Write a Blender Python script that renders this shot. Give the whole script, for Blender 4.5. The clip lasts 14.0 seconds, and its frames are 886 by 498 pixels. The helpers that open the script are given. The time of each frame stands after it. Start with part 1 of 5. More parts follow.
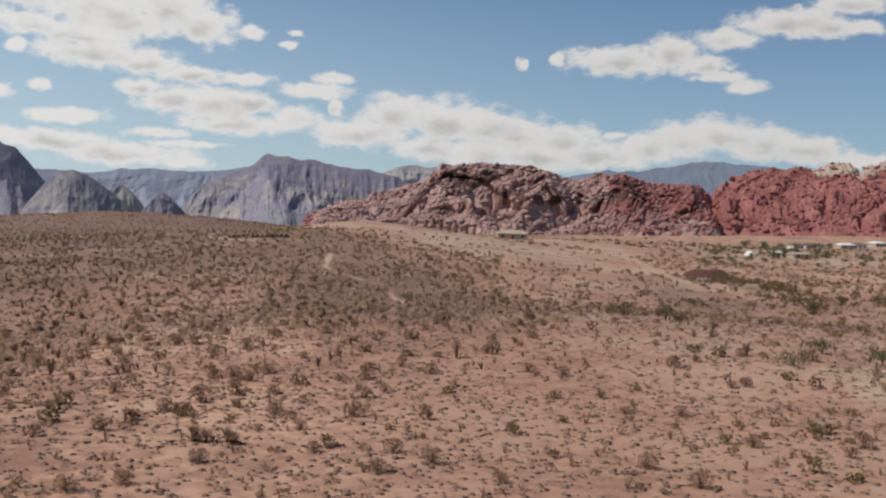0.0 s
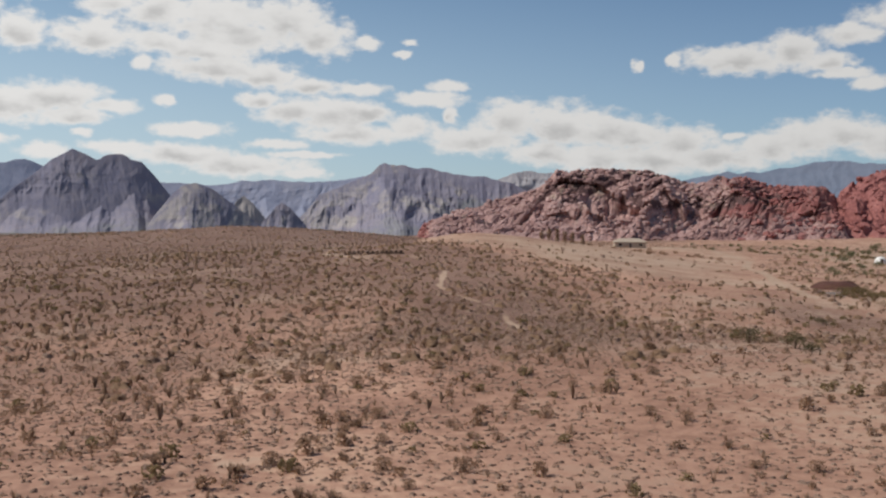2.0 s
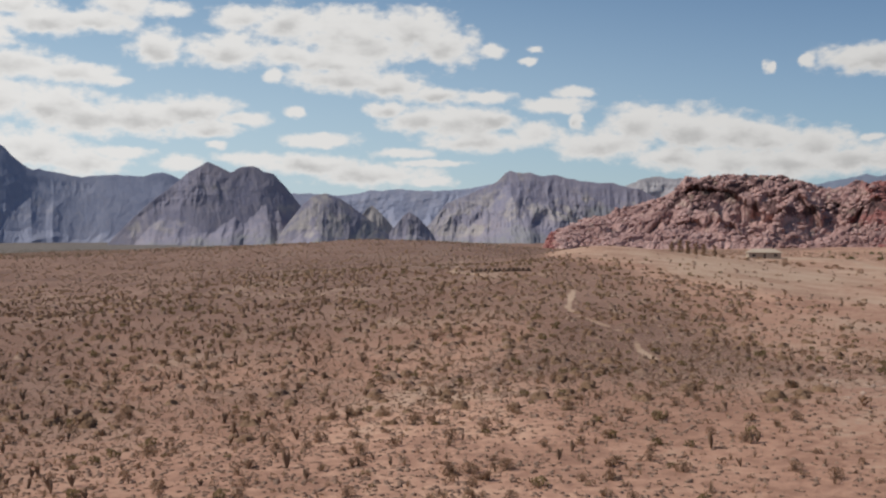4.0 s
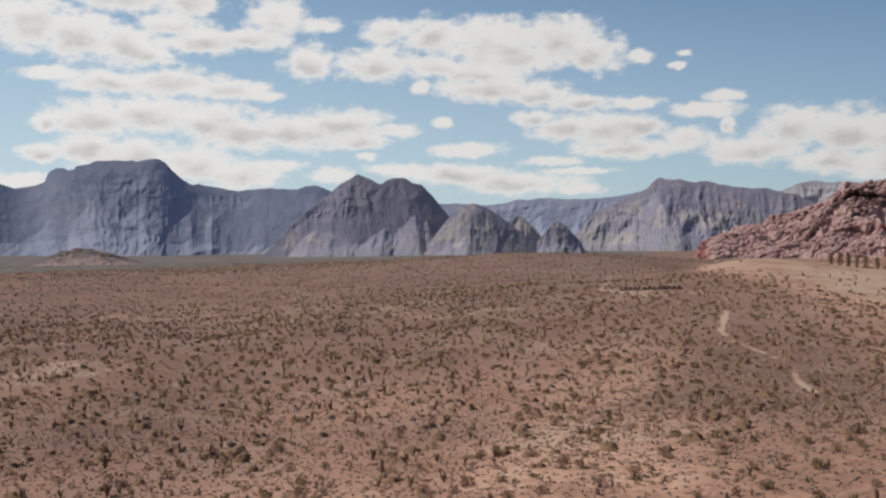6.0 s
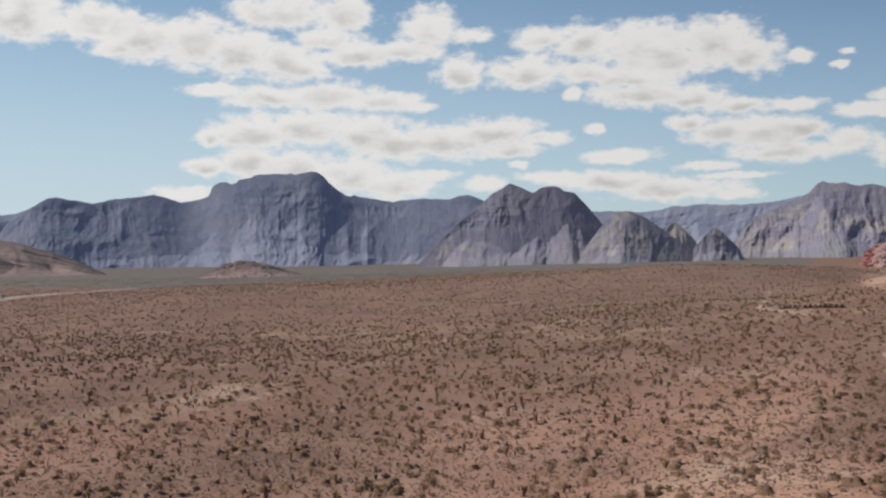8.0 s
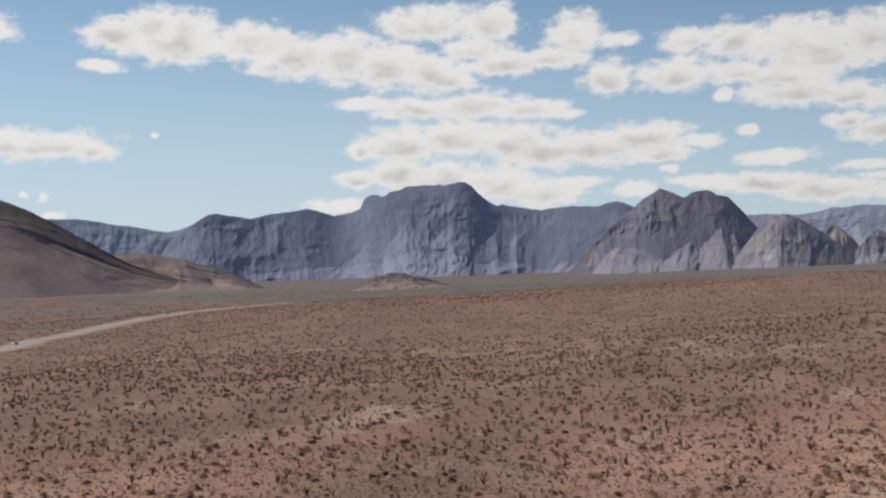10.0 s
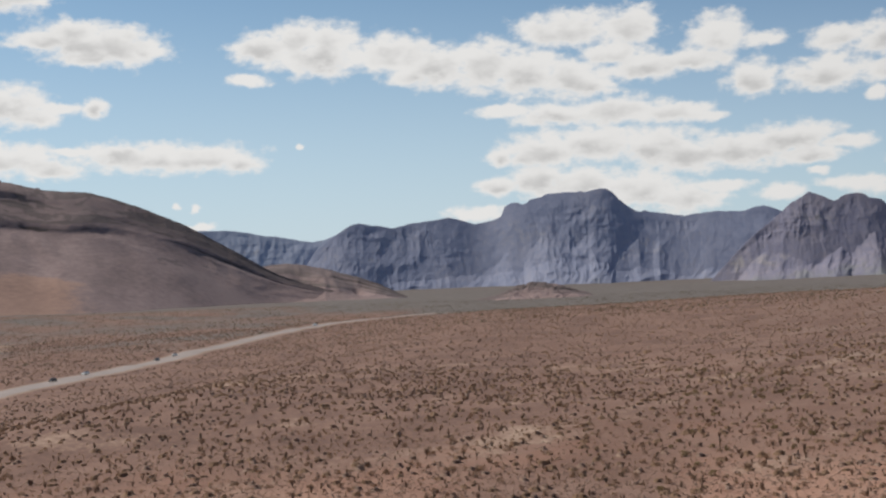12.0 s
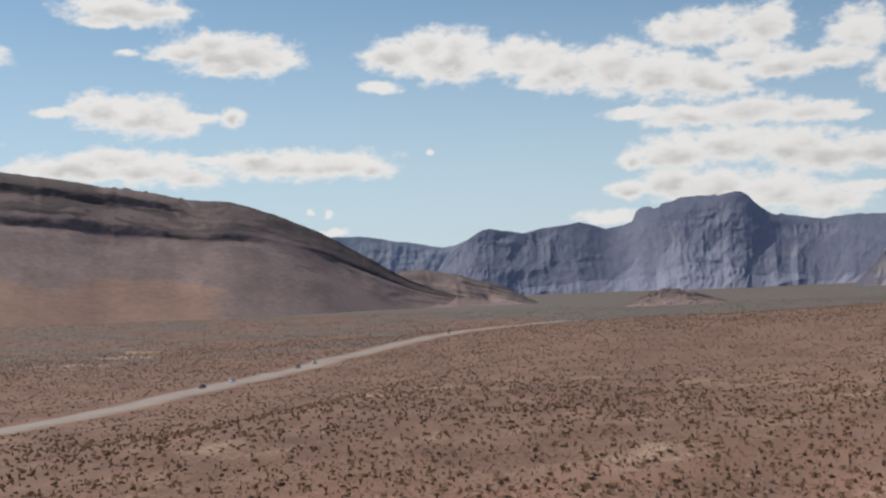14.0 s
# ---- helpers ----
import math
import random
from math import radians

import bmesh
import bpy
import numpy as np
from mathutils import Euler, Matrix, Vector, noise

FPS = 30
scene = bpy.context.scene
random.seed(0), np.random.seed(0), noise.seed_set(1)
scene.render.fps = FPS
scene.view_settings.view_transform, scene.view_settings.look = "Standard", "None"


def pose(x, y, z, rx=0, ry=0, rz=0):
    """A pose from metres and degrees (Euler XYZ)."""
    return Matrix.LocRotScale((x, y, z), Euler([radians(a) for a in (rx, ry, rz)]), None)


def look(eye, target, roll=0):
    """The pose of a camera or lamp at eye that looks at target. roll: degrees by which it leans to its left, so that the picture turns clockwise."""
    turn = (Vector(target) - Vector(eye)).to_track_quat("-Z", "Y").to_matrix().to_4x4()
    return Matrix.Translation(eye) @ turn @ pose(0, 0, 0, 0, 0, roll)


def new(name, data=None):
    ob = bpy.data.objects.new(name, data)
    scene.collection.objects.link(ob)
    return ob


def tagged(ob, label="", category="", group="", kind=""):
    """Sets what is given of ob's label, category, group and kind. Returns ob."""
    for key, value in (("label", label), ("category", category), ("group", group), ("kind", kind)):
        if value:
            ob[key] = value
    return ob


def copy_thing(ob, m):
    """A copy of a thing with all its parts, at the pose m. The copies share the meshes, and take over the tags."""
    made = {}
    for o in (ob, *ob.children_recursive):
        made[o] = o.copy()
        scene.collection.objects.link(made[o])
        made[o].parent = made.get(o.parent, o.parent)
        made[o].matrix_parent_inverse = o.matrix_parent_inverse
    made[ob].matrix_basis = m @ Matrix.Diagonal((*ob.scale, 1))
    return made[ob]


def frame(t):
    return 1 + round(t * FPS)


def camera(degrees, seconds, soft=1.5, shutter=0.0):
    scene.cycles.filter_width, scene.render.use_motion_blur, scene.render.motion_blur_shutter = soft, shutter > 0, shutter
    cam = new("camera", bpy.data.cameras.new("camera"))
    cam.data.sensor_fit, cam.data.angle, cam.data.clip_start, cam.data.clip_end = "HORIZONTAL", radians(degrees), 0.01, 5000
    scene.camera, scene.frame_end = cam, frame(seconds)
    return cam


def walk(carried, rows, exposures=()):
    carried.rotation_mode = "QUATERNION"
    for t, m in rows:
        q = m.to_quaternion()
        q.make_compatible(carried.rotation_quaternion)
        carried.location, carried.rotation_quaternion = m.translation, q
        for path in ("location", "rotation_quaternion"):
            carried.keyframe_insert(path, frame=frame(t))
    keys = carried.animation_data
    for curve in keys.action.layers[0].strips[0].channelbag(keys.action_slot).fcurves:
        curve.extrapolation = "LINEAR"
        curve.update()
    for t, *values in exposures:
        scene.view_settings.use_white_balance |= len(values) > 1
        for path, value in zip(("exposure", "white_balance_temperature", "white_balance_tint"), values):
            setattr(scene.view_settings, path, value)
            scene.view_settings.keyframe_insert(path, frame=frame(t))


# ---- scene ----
cam = camera(42.81, 14.0, soft=2.35)
walk(cam, [
    (0.0, pose(0.00, 0.00, 0.00, 88.322, -1.619, 0.047)),
    (0.5, pose(0.02, 0.74, 0.49, 88.351, -1.385, 1.432)),
    (1.0, pose(0.06, 1.53, 0.96, 88.391, -1.152, 2.883)),
    (1.5, pose(0.12, 2.31, 1.43, 88.455, -0.857, 4.398)),
    (2.0, pose(0.15, 3.06, 1.97, 88.519, -0.607, 5.918)),
    (2.5, pose(0.09, 3.76, 2.54, 88.606, -0.413, 7.400)),
    (5.0, pose(-0.34, 5.71, 5.46, 89.074, 0.314, 16.002)),
    (5.5, pose(-0.32, 5.92, 6.06, 89.217, 0.518, 17.913)),
    (6.0, pose(-0.29, 6.15, 6.65, 89.333, 0.671, 19.808)),
    (6.5, pose(-0.18, 6.28, 7.25, 89.478, 0.821, 21.746)),
    (7.0, pose(-0.05, 6.19, 7.92, 89.604, 0.971, 23.703)),
    (7.5, pose(0.16, 5.93, 8.60, 89.738, 1.071, 25.650)),
    (8.0, pose(0.42, 5.54, 9.27, 89.870, 1.251, 27.551)),
    (10.5, pose(4.21, 1.87, 12.49, 90.676, 2.523, 36.977)),
    (11.0, pose(5.32, 0.52, 13.27, 90.827, 2.640, 38.774)),
    (11.5, pose(6.52, -0.93, 14.02, 91.009, 2.753, 40.523)),
    (12.0, pose(7.86, -2.56, 14.79, 91.189, 2.810, 42.277)),
    (12.5, pose(9.32, -4.35, 15.63, 91.327, 2.851, 44.008)),
    (13.0, pose(10.87, -6.25, 16.46, 91.466, 2.886, 45.703)),
    (13.5, pose(12.55, -8.21, 17.27, 91.612, 2.868, 47.349)),
    (14.0, pose(14.35, -10.19, 18.07, 91.726, 2.897, 48.881)),
], [(0.0, 0.0), (14.0, 0.0)])

# ---- sky, sun ----
SUN_AZ, SUN_EL = 104.0, 48.0          # degrees: anticlockwise from +y, above the horizon
world = bpy.data.worlds.new("sky")
scene.world = world
world.use_nodes = True
wn, wl = world.node_tree.nodes, world.node_tree.links
wn.clear()


def wnode(kind, **settings):
    n = wn.new(kind)
    for key, value in settings.items():
        setattr(n, key, value)
    return n


def wmath(op, a, b=None, clamp=False):
    n = wnode("ShaderNodeMath", operation=op, use_clamp=clamp)
    for i, v in enumerate((a, b)):
        if v is None:
            continue
        if isinstance(v, (int, float)):
            n.inputs[i].default_value = v
        else:
            wl.new(v, n.inputs[i])
    return n.outputs[0]


def wramp(value, lo, hi, to_lo=0.0, to_hi=1.0):
    n = wnode("ShaderNodeMapRange", interpolation_type="SMOOTHSTEP")
    wl.new(value, n.inputs[0])
    for i, v in enumerate((lo, hi, to_lo, to_hi)):
        n.inputs[i + 1].default_value = v
    return n.outputs[0]


nishita = wnode("ShaderNodeTexSky", sky_type="NISHITA", sun_disc=False, sun_elevation=radians(SUN_EL),
                sun_rotation=radians(-SUN_AZ), altitude=1100.0, air_density=1.0, dust_density=0.7, ozone_density=1.3)
coord = wnode("ShaderNodeTexCoord")
split = wnode("ShaderNodeSeparateXYZ")
wl.new(coord.outputs["Generated"], split.inputs[0])
deg = 180.0 / math.pi
azimuth = wmath("MULTIPLY", wmath("ARCTAN2", wmath("MULTIPLY", split.outputs[0], -1.0), split.outputs[1]), deg)
elevation = wmath("MULTIPLY", wmath("ARCSINE", split.outputs[2]), deg)
flat = wnode("ShaderNodeCombineXYZ")
wl.new(azimuth, flat.inputs[0])
wl.new(elevation, flat.inputs[1])


def wnoise(scale, detail, stretch, rough=0.6, shift=0.0):
    mp = wnode("ShaderNodeMapping")
    mp.inputs["Scale"].default_value = (scale, scale * stretch, scale)
    mp.inputs["Location"].default_value = (shift, shift * 0.7, shift)
    wl.new(flat.outputs[0], mp.inputs[0])
    n = wnode("ShaderNodeTexNoise")
    n.inputs["Scale"].default_value = 1.0
    n.inputs["Detail"].default_value = detail
    n.inputs["Roughness"].default_value = rough
    wl.new(mp.outputs[0], n.inputs["Vector"])
    return n.outputs[0]


warp_tex = wnode("ShaderNodeTexNoise")
warp_tex.inputs["Scale"].default_value, warp_tex.inputs["Detail"].default_value = 1.1, 4.0
wl.new(flat.outputs[0], warp_tex.inputs["Vector"])
warp_mid = wnode("ShaderNodeVectorMath", operation="SUBTRACT")
wl.new(warp_tex.outputs["Color"], warp_mid.inputs[0])
warp_mid.inputs[1].default_value = (0.5, 0.5, 0.5)
warp_size = wnode("ShaderNodeVectorMath", operation="MULTIPLY_ADD")
wl.new(warp_mid.outputs[0], warp_size.inputs[0])
warp_size.inputs[1].default_value = (0.9, 0.45, 0.0)
wl.new(flat.outputs[0], warp_size.inputs[2])
bent = warp_size.outputs[0]
billow = wnoise(0.9, 5.0, 1.7, 0.55)
shred = wnoise(2.6, 5.0, 1.6, 0.6, 7.3)
clump = wmath("ADD", wmath("MULTIPLY", wmath("SUBTRACT", billow, 0.5), 1.25), wmath("MULTIPLY", wmath("SUBTRACT", shred, 0.5), 0.5))
field = [None]
belly = [None]


def nearest(so_far, length):
    """The smaller of two distances, rounded where they meet."""
    if so_far is None:
        return length
    n = wnode("ShaderNodeMath", operation="SMOOTH_MIN")
    wl.new(so_far, n.inputs[0])
    wl.new(length, n.inputs[1])
    n.inputs[2].default_value = 0.22
    return n.outputs[0]


def cloud(az, el, half_width, half_height):
    """One lobe of a cumulus round (az, el), and its shaded belly a little below."""
    mul = wnode("ShaderNodeVectorMath", operation="MULTIPLY_ADD")
    wl.new(bent, mul.inputs[0])
    sx, sy = 1 / (1.22 * half_width + 0.03), 1 / (1.34 * half_height + 0.03)
    mul.inputs[1].default_value = (sx, sy, 0)
    mul.inputs[2].default_value = (-az * sx, -el * sy, 0)
    length = wnode("ShaderNodeVectorMath", operation="LENGTH")
    wl.new(mul.outputs[0], length.inputs[0])
    field[0] = nearest(field[0], length.outputs["Value"])
    if half_height > 0.36:
        low = wnode("ShaderNodeVectorMath", operation="DISTANCE")
        wl.new(mul.outputs[0], low.inputs[0])
        low.inputs[1].default_value = (0.0, -0.32, 0.0)
        belly[0] = nearest(belly[0], low.outputs["Value"])


# the banks from the right of the valley round to its left
cloud(8.0, 8.28, 0.34, 0.17)
cloud(5.8, 6.69, 0.97, 0.23)
cloud(6.6, 6.04, 1.58, 0.34)
cloud(5.6, 5.30, 0.29, 0.40)
cloud(4.3, 4.07, 2.44, 0.63)
cloud(2.4, 5.12, 1.72, 0.86)
cloud(0.0, 4.77, 2.01, 1.00)
cloud(-2.0, 4.54, 1.72, 0.80)
cloud(-3.7, 4.30, 1.72, 0.72)
cloud(-6.0, 3.93, 1.72, 0.72)
cloud(0.8, 3.42, 1.72, 0.52)
cloud(-1.7, 3.20, 2.58, 0.63)
cloud(-4.6, 3.19, 2.86, 0.80)
cloud(-7.7, 3.26, 2.01, 0.63)
cloud(-10.2, 3.59, 1.43, 0.72)
cloud(-11.8, 4.09, 1.72, 0.80)
cloud(-13.6, 4.33, 1.72, 0.74)
cloud(-15.6, 3.94, 2.01, 0.72)
cloud(-17.7, 3.69, 1.72, 0.57)
cloud(-20.0, 3.17, 1.72, 0.34)
cloud(-8.4, 4.20, 0.63, 0.17)
cloud(-8.7, 7.93, 2.58, 0.63)
cloud(-11.1, 8.30, 1.43, 0.72)
cloud(-12.8, 7.75, 1.15, 0.40)
cloud(-13.5, 7.15, 1.29, 0.23)
cloud(-14.6, 6.66, 0.86, 0.34)
cloud(-13.7, 8.96, 1.43, 0.46)
cloud(-5.5, 7.98, 0.29, 0.26)
cloud(-3.7, 7.76, 0.23, 0.23)
cloud(-16.7, 9.71, 2.58, 0.57)
cloud(-18.5, 9.41, 1.43, 0.40)
cloud(-19.3, 10.48, 1.72, 0.40)
cloud(-20.3, 9.41, 0.80, 0.26)
cloud(22.3, 10.25, 1.58, 0.52)
cloud(20.1, 9.99, 1.72, 0.80)
cloud(17.2, 9.73, 2.58, 1.00)
cloud(13.8, 9.84, 2.01, 0.92)
cloud(12.1, 8.99, 1.43, 0.86)
cloud(16.1, 8.89, 3.44, 0.63)
cloud(22.9, 8.64, 2.15, 0.72)
cloud(20.1, 8.53, 1.43, 0.46)
cloud(17.8, 8.20, 2.29, 0.57)
cloud(17.2, 7.36, 2.86, 0.57)
cloud(14.9, 7.06, 1.72, 0.57)
cloud(12.7, 6.54, 1.72, 0.37)
cloud(20.9, 7.44, 0.46, 0.32)
cloud(9.8, 8.80, 0.63, 0.29)
cloud(7.7, 8.86, 0.34, 0.14)
cloud(15.2, 5.80, 1.00, 0.40)
cloud(13.5, 5.36, 1.72, 0.57)
cloud(11.5, 5.20, 2.29, 0.80)
cloud(9.8, 5.31, 1.29, 0.43)
cloud(10.4, 4.25, 2.58, 0.40)
cloud(7.6, 4.72, 1.29, 0.43)
cloud(10.1, 6.50, 1.15, 0.29)
cloud(18.5, 4.31, 2.01, 0.32)
cloud(14.1, 3.66, 1.43, 0.23)
cloud(21.8, 3.35, 1.72, 0.29)
cloud(19.0, 3.12, 2.58, 0.46)
cloud(15.8, 2.59, 3.15, 0.46)
cloud(13.0, 3.17, 1.72, 0.14)
cloud(13.0, 2.23, 1.15, 0.23)
cloud(19.7, 5.76, 0.52, 0.23)
cloud(48.0, 10.99, 2.01, 0.86)
cloud(44.4, 11.09, 2.01, 0.86)
cloud(42.3, 10.36, 2.29, 0.92)
cloud(39.8, 10.27, 2.01, 1.15)
cloud(37.6, 9.89, 2.01, 1.15)
cloud(35.4, 9.35, 2.01, 0.86)
cloud(34.3, 8.93, 1.29, 0.52)
cloud(43.6, 9.92, 1.00, 0.34)
cloud(35.4, 11.82, 2.58, 0.80)
cloud(32.5, 11.68, 1.72, 0.86)
cloud(33.1, 10.45, 1.72, 0.52)
cloud(31.5, 9.75, 2.01, 0.63)
cloud(29.2, 9.86, 2.01, 0.40)
cloud(28.0, 10.94, 1.43, 0.86)
cloud(26.0, 10.57, 1.00, 0.32)
cloud(26.5, 8.74, 1.20, 0.77)
cloud(38.8, 7.96, 1.43, 0.26)
cloud(36.3, 7.63, 2.29, 0.46)
cloud(33.2, 7.67, 2.58, 0.63)
cloud(30.4, 7.36, 2.01, 0.43)
cloud(28.7, 7.05, 0.86, 0.26)
cloud(39.1, 5.66, 0.63, 0.46)
cloud(36.9, 5.88, 2.01, 0.86)
cloud(34.1, 6.14, 2.58, 0.80)
cloud(31.3, 5.82, 2.29, 0.86)
cloud(29.8, 5.23, 2.58, 0.74)
cloud(27.0, 5.31, 2.86, 0.80)
cloud(24.7, 5.68, 2.29, 0.63)
cloud(22.4, 5.34, 1.43, 0.29)
cloud(24.1, 4.82, 1.72, 0.40)
cloud(23.6, 4.04, 0.40, 0.17)
cloud(39.2, 4.21, 1.15, 0.37)
cloud(37.2, 4.48, 1.72, 0.72)
cloud(35.0, 4.03, 2.58, 0.86)
cloud(32.2, 3.71, 2.29, 0.86)
cloud(29.9, 3.10, 1.72, 0.63)
cloud(28.2, 3.63, 1.43, 0.23)
cloud(25.3, 3.14, 1.15, 0.29)
cloud(40.3, 2.89, 1.58, 0.32)
cloud(58.2, 11.88, 2.01, 0.74)
cloud(59.0, 11.15, 1.72, 0.40)
cloud(56.7, 11.54, 0.72, 0.40)
cloud(50.8, 11.50, 1.58, 0.72)
cloud(49.1, 11.90, 1.29, 0.86)
cloud(47.5, 11.74, 1.43, 0.86)
cloud(48.1, 11.07, 1.72, 0.40)
cloud(46.1, 11.09, 0.57, 0.34)
cloud(51.6, 9.98, 1.03, 0.26)
cloud(56.1, 6.30, 4.01, 0.63)
cloud(57.9, 6.48, 2.01, 0.52)
cloud(54.0, 6.21, 2.29, 0.63)
cloud(52.1, 5.89, 1.15, 0.40)
cloud(49.1, 6.63, 0.20, 0.11)
cloud(55.4, 3.96, 0.20, 0.14)
cloud(54.3, 2.83, 0.72, 0.14)
cloud(64.3, 14.02, 2.58, 0.57)
cloud(63.0, 13.77, 2.15, 0.52)
cloud(65.2, 13.34, 1.15, 0.23)
cloud(59.2, 11.87, 2.86, 0.80)
cloud(61.2, 11.89, 1.72, 0.46)
cloud(57.8, 11.58, 2.29, 0.74)
cloud(59.8, 12.34, 1.43, 0.52)
cloud(67.4, 9.07, 1.00, 0.23)
cloud(65.3, 9.20, 1.72, 0.74)
cloud(63.5, 8.91, 2.29, 0.86)
cloud(62.1, 8.34, 1.43, 0.46)
cloud(60.8, 8.73, 1.15, 0.29)
cloud(59.0, 8.70, 0.52, 0.43)
cloud(67.0, 6.37, 2.86, 0.57)
cloud(64.1, 6.32, 3.44, 0.69)
cloud(61.2, 5.83, 1.43, 0.46)
cloud(60.3, 6.69, 1.15, 0.17)
cloud(64.9, 6.88, 2.01, 0.40)
cloud(64.0, 11.95, 0.52, 0.14)
cloud(54.5, 3.74, 0.20, 0.17)
cloud(71.4, 11.64, 1.72, 0.57)
cloud(72.5, 7.74, 2.01, 0.57)

# the rest of the sky carries a loose scatter of the same cumulus
loose = wmath("SUBTRACT", wmath("MULTIPLY", wnoise(0.06, 4.0, 1.8, 0.55, 21.0), 6.0), 3.55)
outside = wmath("MAXIMUM", wramp(azimuth, 70.0, 76.0), wmath("MAXIMUM", wramp(azimuth, -27.0, -23.0, 1.0, 0.0), wramp(elevation, 15.0, 18.0)))
loose = wmath("SUBTRACT", wmath("MULTIPLY", wmath("ADD", loose, 3.0), outside), 3.0)
density = wmath("ADD", wmath("MAXIMUM", wmath("SUBTRACT", 1.0, field[0]), loose), clump)
cover = wramp(density, -0.12, 0.48)
soft_lumps = wmath("MULTIPLY", wmath("SUBTRACT", wnoise(0.55, 3.0, 1.8, 0.5, 3.1), 0.5), 1.7)
under = wramp(wmath("ADD", wmath("SUBTRACT", 1.0, belly[0]), soft_lumps), 0.2, 1.15)
thick = wmath("MULTIPLY", under, wramp(density, 0.2, 0.9))
shade = wnode("ShaderNodeMixRGB")
wl.new(thick, shade.inputs[0])
shade.inputs[1].default_value = (9.25, 9.15, 9.0, 1)
shade.inputs[2].default_value = (6.5, 6.45, 6.4, 1)
sunward = wramp(split.outputs[0], 0.40, -0.85)
veil = wmath("MULTIPLY", wramp(elevation, -1.0, 17.0, 0.52, 0.05), wmath("ADD", wmath("MULTIPLY", sunward, 1.0), 0.6))
sky_haze = wnode("ShaderNodeMixRGB")
wl.new(veil, sky_haze.inputs[0])
tint = wnode("ShaderNodeMixRGB", blend_type="MULTIPLY")
tint.inputs[0].default_value = 1.0
wl.new(nishita.outputs[0], tint.inputs[1])
tone = wnode("ShaderNodeMixRGB")
wl.new(sunward, tone.inputs[0])
tone.inputs[1].default_value, tone.inputs[2].default_value = (0.72, 1.0, 1.24, 1), (0.83, 1.0, 1.0, 1)
wl.new(tone.outputs[0], tint.inputs[2])
clear = wnode("ShaderNodeVectorMath", operation="SCALE")
wl.new(tint.outputs[0], clear.inputs[0])
wl.new(wmath("ADD", wmath("MULTIPLY", sunward, 0.42), 0.66), clear.inputs["Scale"])
wl.new(clear.outputs[0], sky_haze.inputs[1])
sky_haze.inputs[2].default_value = (6.7, 7.9, 9.1, 1)
lit = wnode("ShaderNodeVectorMath", operation="SCALE")
wl.new(shade.outputs[0], lit.inputs[0])
wl.new(wmath("ADD", wmath("MULTIPLY", sunward, 0.2), 0.83), lit.inputs["Scale"])
mix = wnode("ShaderNodeMixRGB")
wl.new(cover, mix.inputs[0])
wl.new(sky_haze.outputs[0], mix.inputs[1])
wl.new(lit.outputs[0], mix.inputs[2])
back = wnode("ShaderNodeBackground")
back.inputs[1].default_value = 0.083
wl.new(mix.outputs[0], back.inputs[0])
wout = wnode("ShaderNodeOutputWorld")
wl.new(back.outputs[0], wout.inputs[0])

lamp = bpy.data.lights.new("sun", "SUN")
lamp.energy, lamp.angle, lamp.color = 3.7, radians(0.6), (1.0, 0.95, 0.87)
sun = new("sun", lamp)
a, e = radians(SUN_AZ), radians(SUN_EL)
sun.matrix_world = look((-math.sin(a) * math.cos(e) * 500, math.cos(a) * math.cos(e) * 500, math.sin(e) * 500), (0, 0, 0))


# ---- small tools ----
def lattice(ix, iy, iz=0, seed=0):
    """A repeatable random number in 0..1 for whole numbers."""
    h = (ix * 374761393 + iy * 668265263 + iz * 2147483647 + seed * 1274126177) & 0xFFFFFFFF
    h = ((h ^ (h >> 13)) * 1274126177) & 0xFFFFFFFF
    h = (h ^ (h >> 16)) & 0xFFFFFFFF
    h = ((h ^ (h >> 15)) * 2246822519) & 0xFFFFFFFF
    return ((h ^ (h >> 13)) & 0xFFFFFF) / float(0xFFFFFF)


def grain(x, y, seed=0):
    """Smooth value noise, -1 to 1."""
    x, y = np.asarray(x, float), np.asarray(y, float)
    ix, iy = np.floor(x).astype(np.int64), np.floor(y).astype(np.int64)
    fx, fy = x - ix, y - iy
    ux, uy = fx * fx * (3 - 2 * fx), fy * fy * (3 - 2 * fy)
    c00, c10 = lattice(ix, iy, 0, seed), lattice(ix + 1, iy, 0, seed)
    c01, c11 = lattice(ix, iy + 1, 0, seed), lattice(ix + 1, iy + 1, 0, seed)
    return 2 * ((c00 * (1 - ux) + c10 * ux) * (1 - uy) + (c01 * (1 - ux) + c11 * ux) * uy) - 1


def fbm(x, y, octaves=5, seed=0, gain=0.5):
    total, amp, norm = 0.0, 1.0, 0.0
    for i in range(octaves):
        total = total + amp * grain(x * 2 ** i + 17.3 * i, y * 2 ** i - 9.1 * i, seed + i)
        norm, amp = norm + amp, amp * gain
    return total / norm


def ridged(x, y, octaves=4, seed=0, gain=0.5):
    total, amp, norm = 0.0, 1.0, 0.0
    for i in range(octaves):
        total = total + amp * (1 - np.abs(grain(x * 2 ** i + 5.7 * i, y * 2 ** i + 3.3 * i, seed + i)) * 2)
        norm, amp = norm + amp, amp * gain
    return total / norm


